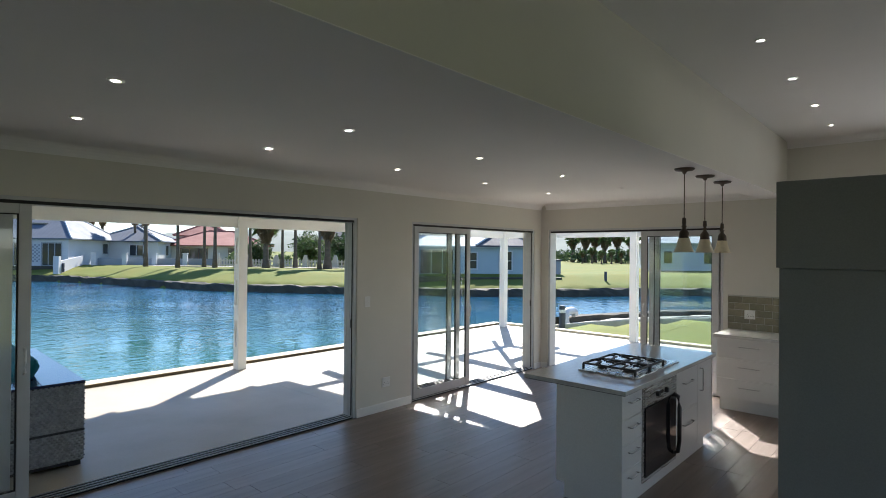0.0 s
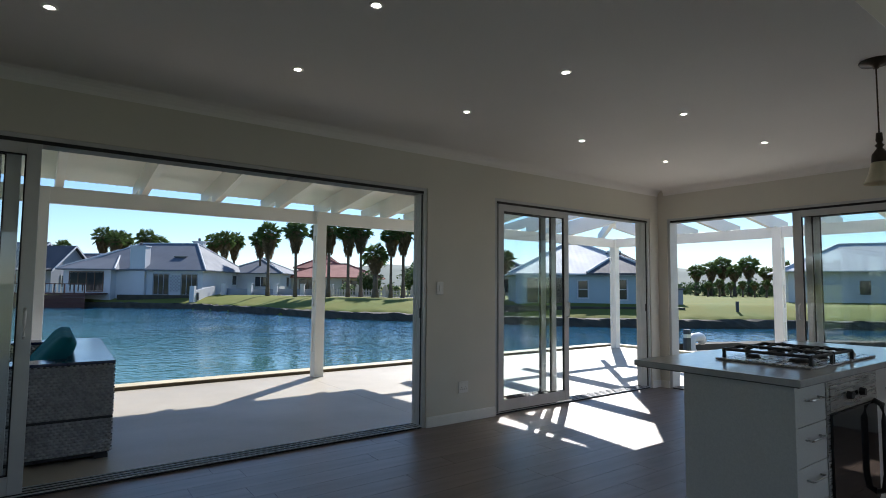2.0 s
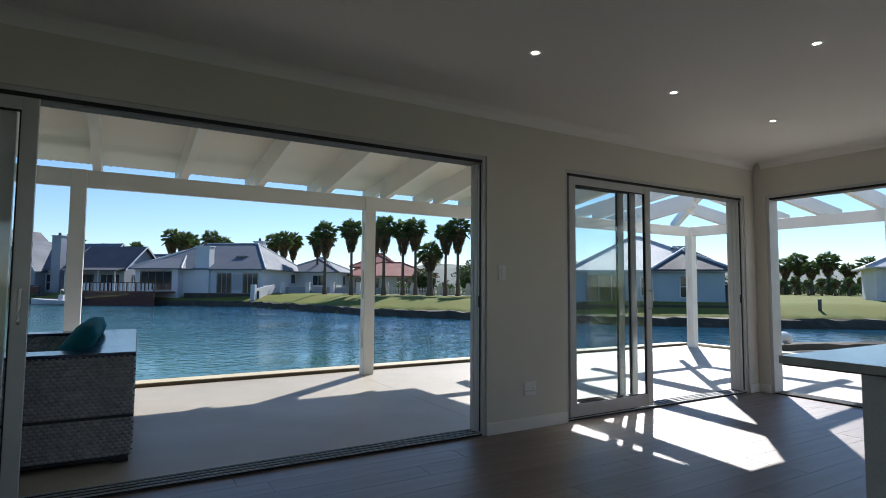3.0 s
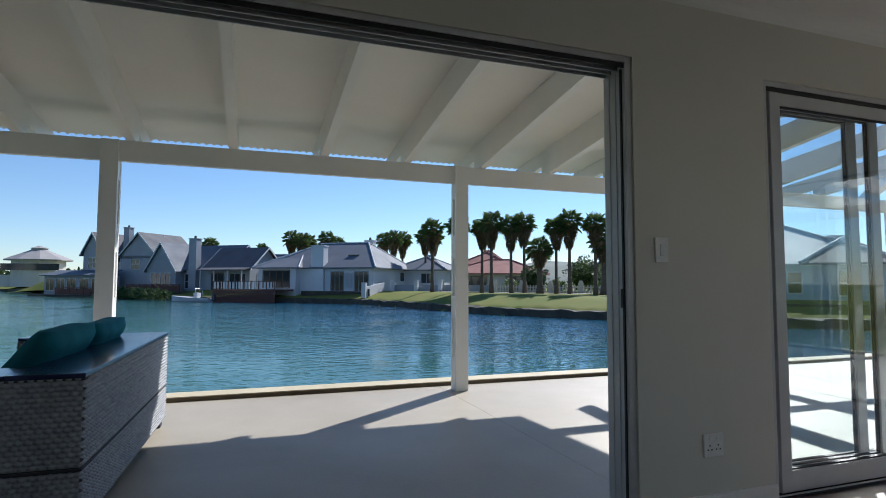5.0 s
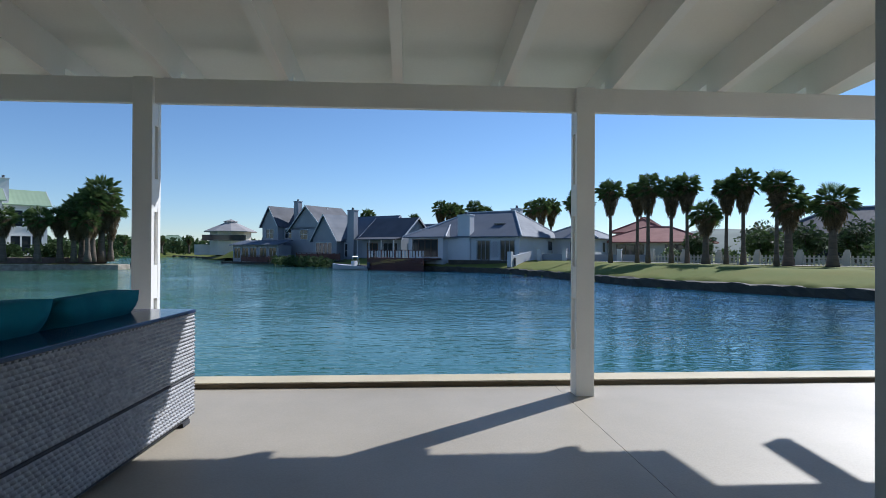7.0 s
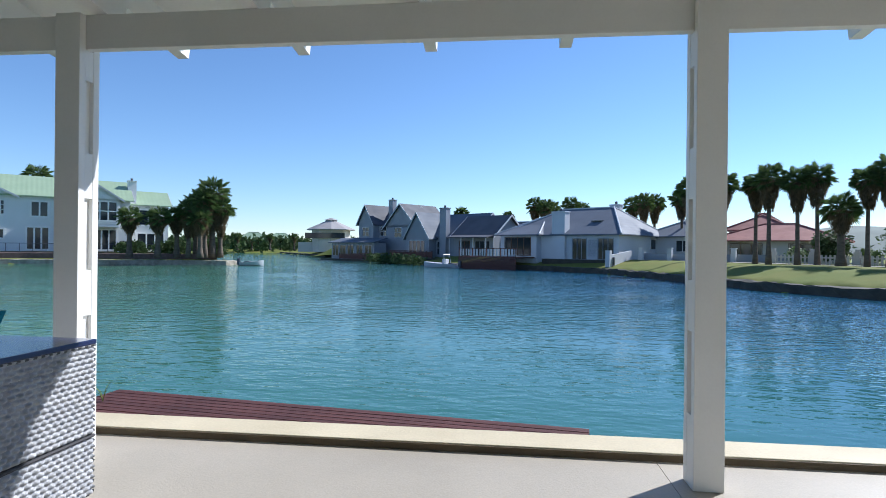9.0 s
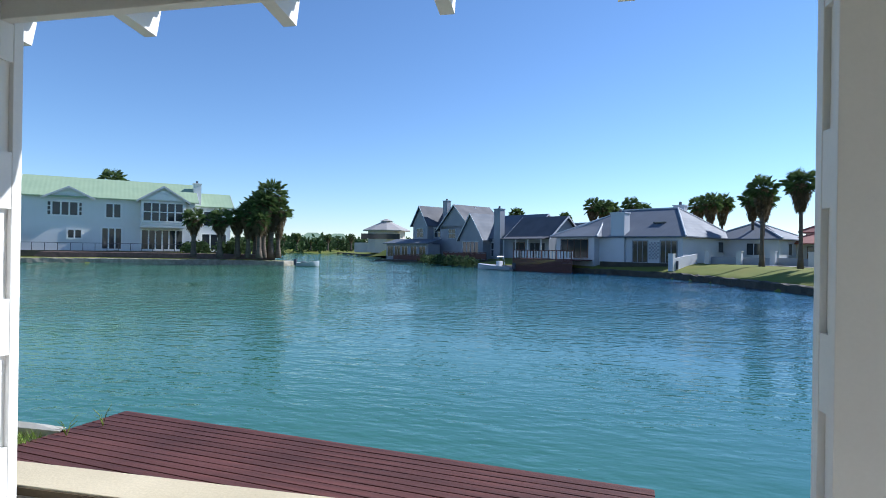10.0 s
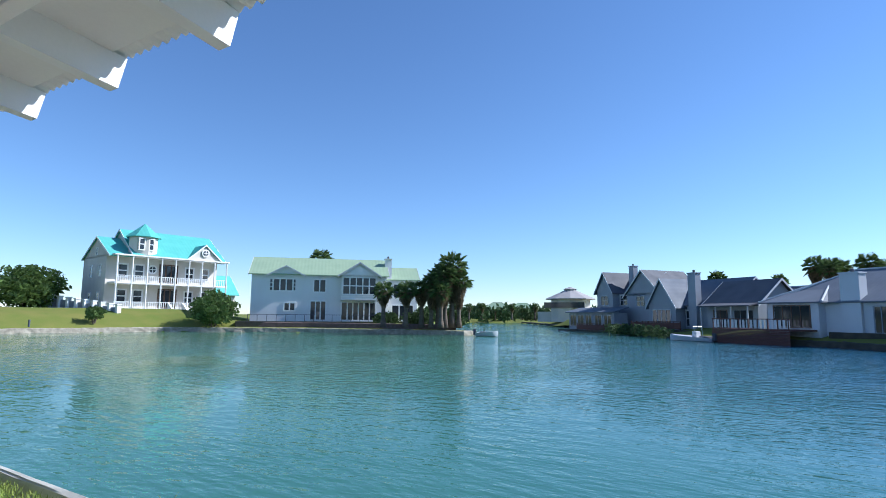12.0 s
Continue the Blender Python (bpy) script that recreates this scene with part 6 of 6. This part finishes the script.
for k in range(26):
    u = k / 25
    foliage(b, (-46 + 14 * u, 146 - 4 * u, 0.8), (2.2, 2.0, 2.4), 220, 0.5, k)
solo("hedge", b, M_LEAFD, "dark clipped hedge before a far house", "hedge")
b = bmesh.new()
for k in range(12):
    foliage(b, (-24 + 9 * k / 11, 82 - 13 * k / 11, -0.3), (1.4, 1.1, 0.9), 160, 0.25, k)
solo("hedge", b, M_LEAFD, "dark hedge on the bank below the grey houses", "hedge")
b = bmesh.new()
for k in range(46):
    hd = -33 + 0.62 * k
    x, y = polar(E9, hd, 215 + 18 * math.sin(k * 1.7))
    foliage(b, (x, y, 1.6 + random.uniform(0, 1.0)), (5, 4, 3.0 + 1.6 * random.random()), 150, 0.9, k)
for k in range(40):
    hd = 50 + 0.9 * k
    x, y = polar(E2, hd, 105 + 10 * math.sin(k * 1.3))
    foliage(b, (x, y, 0.9 + random.uniform(0, 0.5)), (3.6, 3.0, 1.1 + 1.2 * random.random()), 190, 0.42, k)
for k in range(26):
    hd = -72 - 1.1 * k
    x, y = polar(E12, hd, 130)
    foliage(b, (x, y, 2.0), (5, 4, 3.6), 150, 0.8, k)
solo("far_woods", b, M_LEAFD, "far dark green treeline beyond the lawns", "trees", kind="stuff")
for k in range(9):
    put(pc, E2, 62.2 + 0.95 * k, 84 + random.uniform(-4, 4), random.uniform(0.38, 0.5), 0.2)
for hd, d, s in ((62.5, 96, 1.05), (63.4, 98, 1.2), (64.4, 95, 0.95), (65.6, 97, 1.2), (67.0, 99, 0.9), (61.2, 100, 1.0), (68.3, 97, 1.05)):
    put(pc, E2, hd, d, s)
# bank slope with lawn mound along the channel
b = bmesh.new()
n_ = 20
g = [[b.verts.new((-47 + 14 * i / n_ + 3 * j / n_, 118 + 12 * j / n_ - 6 * i / n_, -0.9 + 3.2 * max(0, math.sin(math.pi * i / n_)) * max(0, math.sin(math.pi * min(1, 0.05 + 0.8 * j / n_))))) for j in range(n_ + 1)] for i in range(n_ + 1)]
for i in range(n_):
    for j in range(n_):
        b.faces.new((g[i][j], g[i + 1][j], g[i + 1][j + 1], g[i][j + 1]))
solo("ground_mound", b, M_GRASS, "grassy mound by the channel", "ground", kind="structure", smooth=True)
# distant hills
b = bmesh.new()
rows = []
for k in range(90):
    hd = 10 + 0.75 * k
    h_ = 14 + 26 * max(0, math.sin(math.pi * k / 89)) * (0.8 + 0.35 * noise.noise(Vector((k * 0.13, 0, 0)))) 
    rows.append([b.verts.new((*polar(E6, hd, d), z)) for d, z in ((760, -2), (860, h_ * 0.75), (960, h_ * 1.15), (1200, h_ * 0.8), (1300, -2))])
for u, v in zip(rows, rows[1:]):
    for i in range(4):
        b.faces.new((u[i], v[i], v[i + 1], u[i + 1]))
solo("hills", b, M_HILL, "low hazy scrub hills on the horizon", "hills", kind="structure", smooth=True)

# ---- floor boards and wall tiles ----
fl = thing("floor", Matrix(), "grey-brown wood laminate plank floor", "floor", kind="structure")
part("screed", boxes((XW, 0, YS, 0.012, -0.3, -0.010)), M_DARK, fl)
PW, PL = 0.192, 1.285
pmesh = mesh_of("plank", boxes((0, PL - 0.0016, 0, PW - 0.0012, -0.009, 0.0), bevel=0.0012), M_FLOOR)
rest = bmesh.new()
random.seed(4)
count = 0
for j in range(int(-YS / PW) + 1):
    y0 = 0.011 - PW * (j + 1)
    x = XW - random.uniform(0, PL)
    while x < 0:
        if -8.9 < x and x + PL < 0.02 and y0 > -5.5 and count < 300:
            shared("plank", pmesh, fl, pose(x, y0, 0))
            count += 1
        else:
            xa, xb = max(x, XW), min(x + PL - 0.0016, 0)
            if xb - xa > 0.01 and y0 > YS - 0.1:
                bx(rest, xa, xb, y0, y0 + PW - 0.0012, -0.009, 0.0)
        x += PL
rp = part("plank_rest", rest, M_FLOOR2, fl)
rp["kind"] = "stuff"

sp = thing("splashback", Matrix(), "olive brown glazed brick-bond tile splashback", "splashback", kind="structure")
part("grout", boxes((-0.008, -0.0005, -4.6, -2.775, 0.9005, 1.335)), M_GROUT, sp)
TW, TH = 0.166, 0.0835
tmesh = mesh_of("tile", boxes((-0.014, -0.006, -TW + 0.006, 0, 0, TH - 0.005), bevel=0.0015), M_TILE)
hmesh = mesh_of("tile", boxes((-0.014, -0.006, -TW / 2 + 0.006, 0, 0, TH - 0.005), bevel=0.0015), M_TILE)
for r_ in range(5):
    z = 0.906 + TH * r_
    y = -2.778
    if r_ % 2:
        shared("tile", hmesh, sp, pose(0, y, z))
        y -= TW / 2
    while y > -4.45:
        shared("tile", tmesh, sp, pose(0, y, z))
        y -= TW
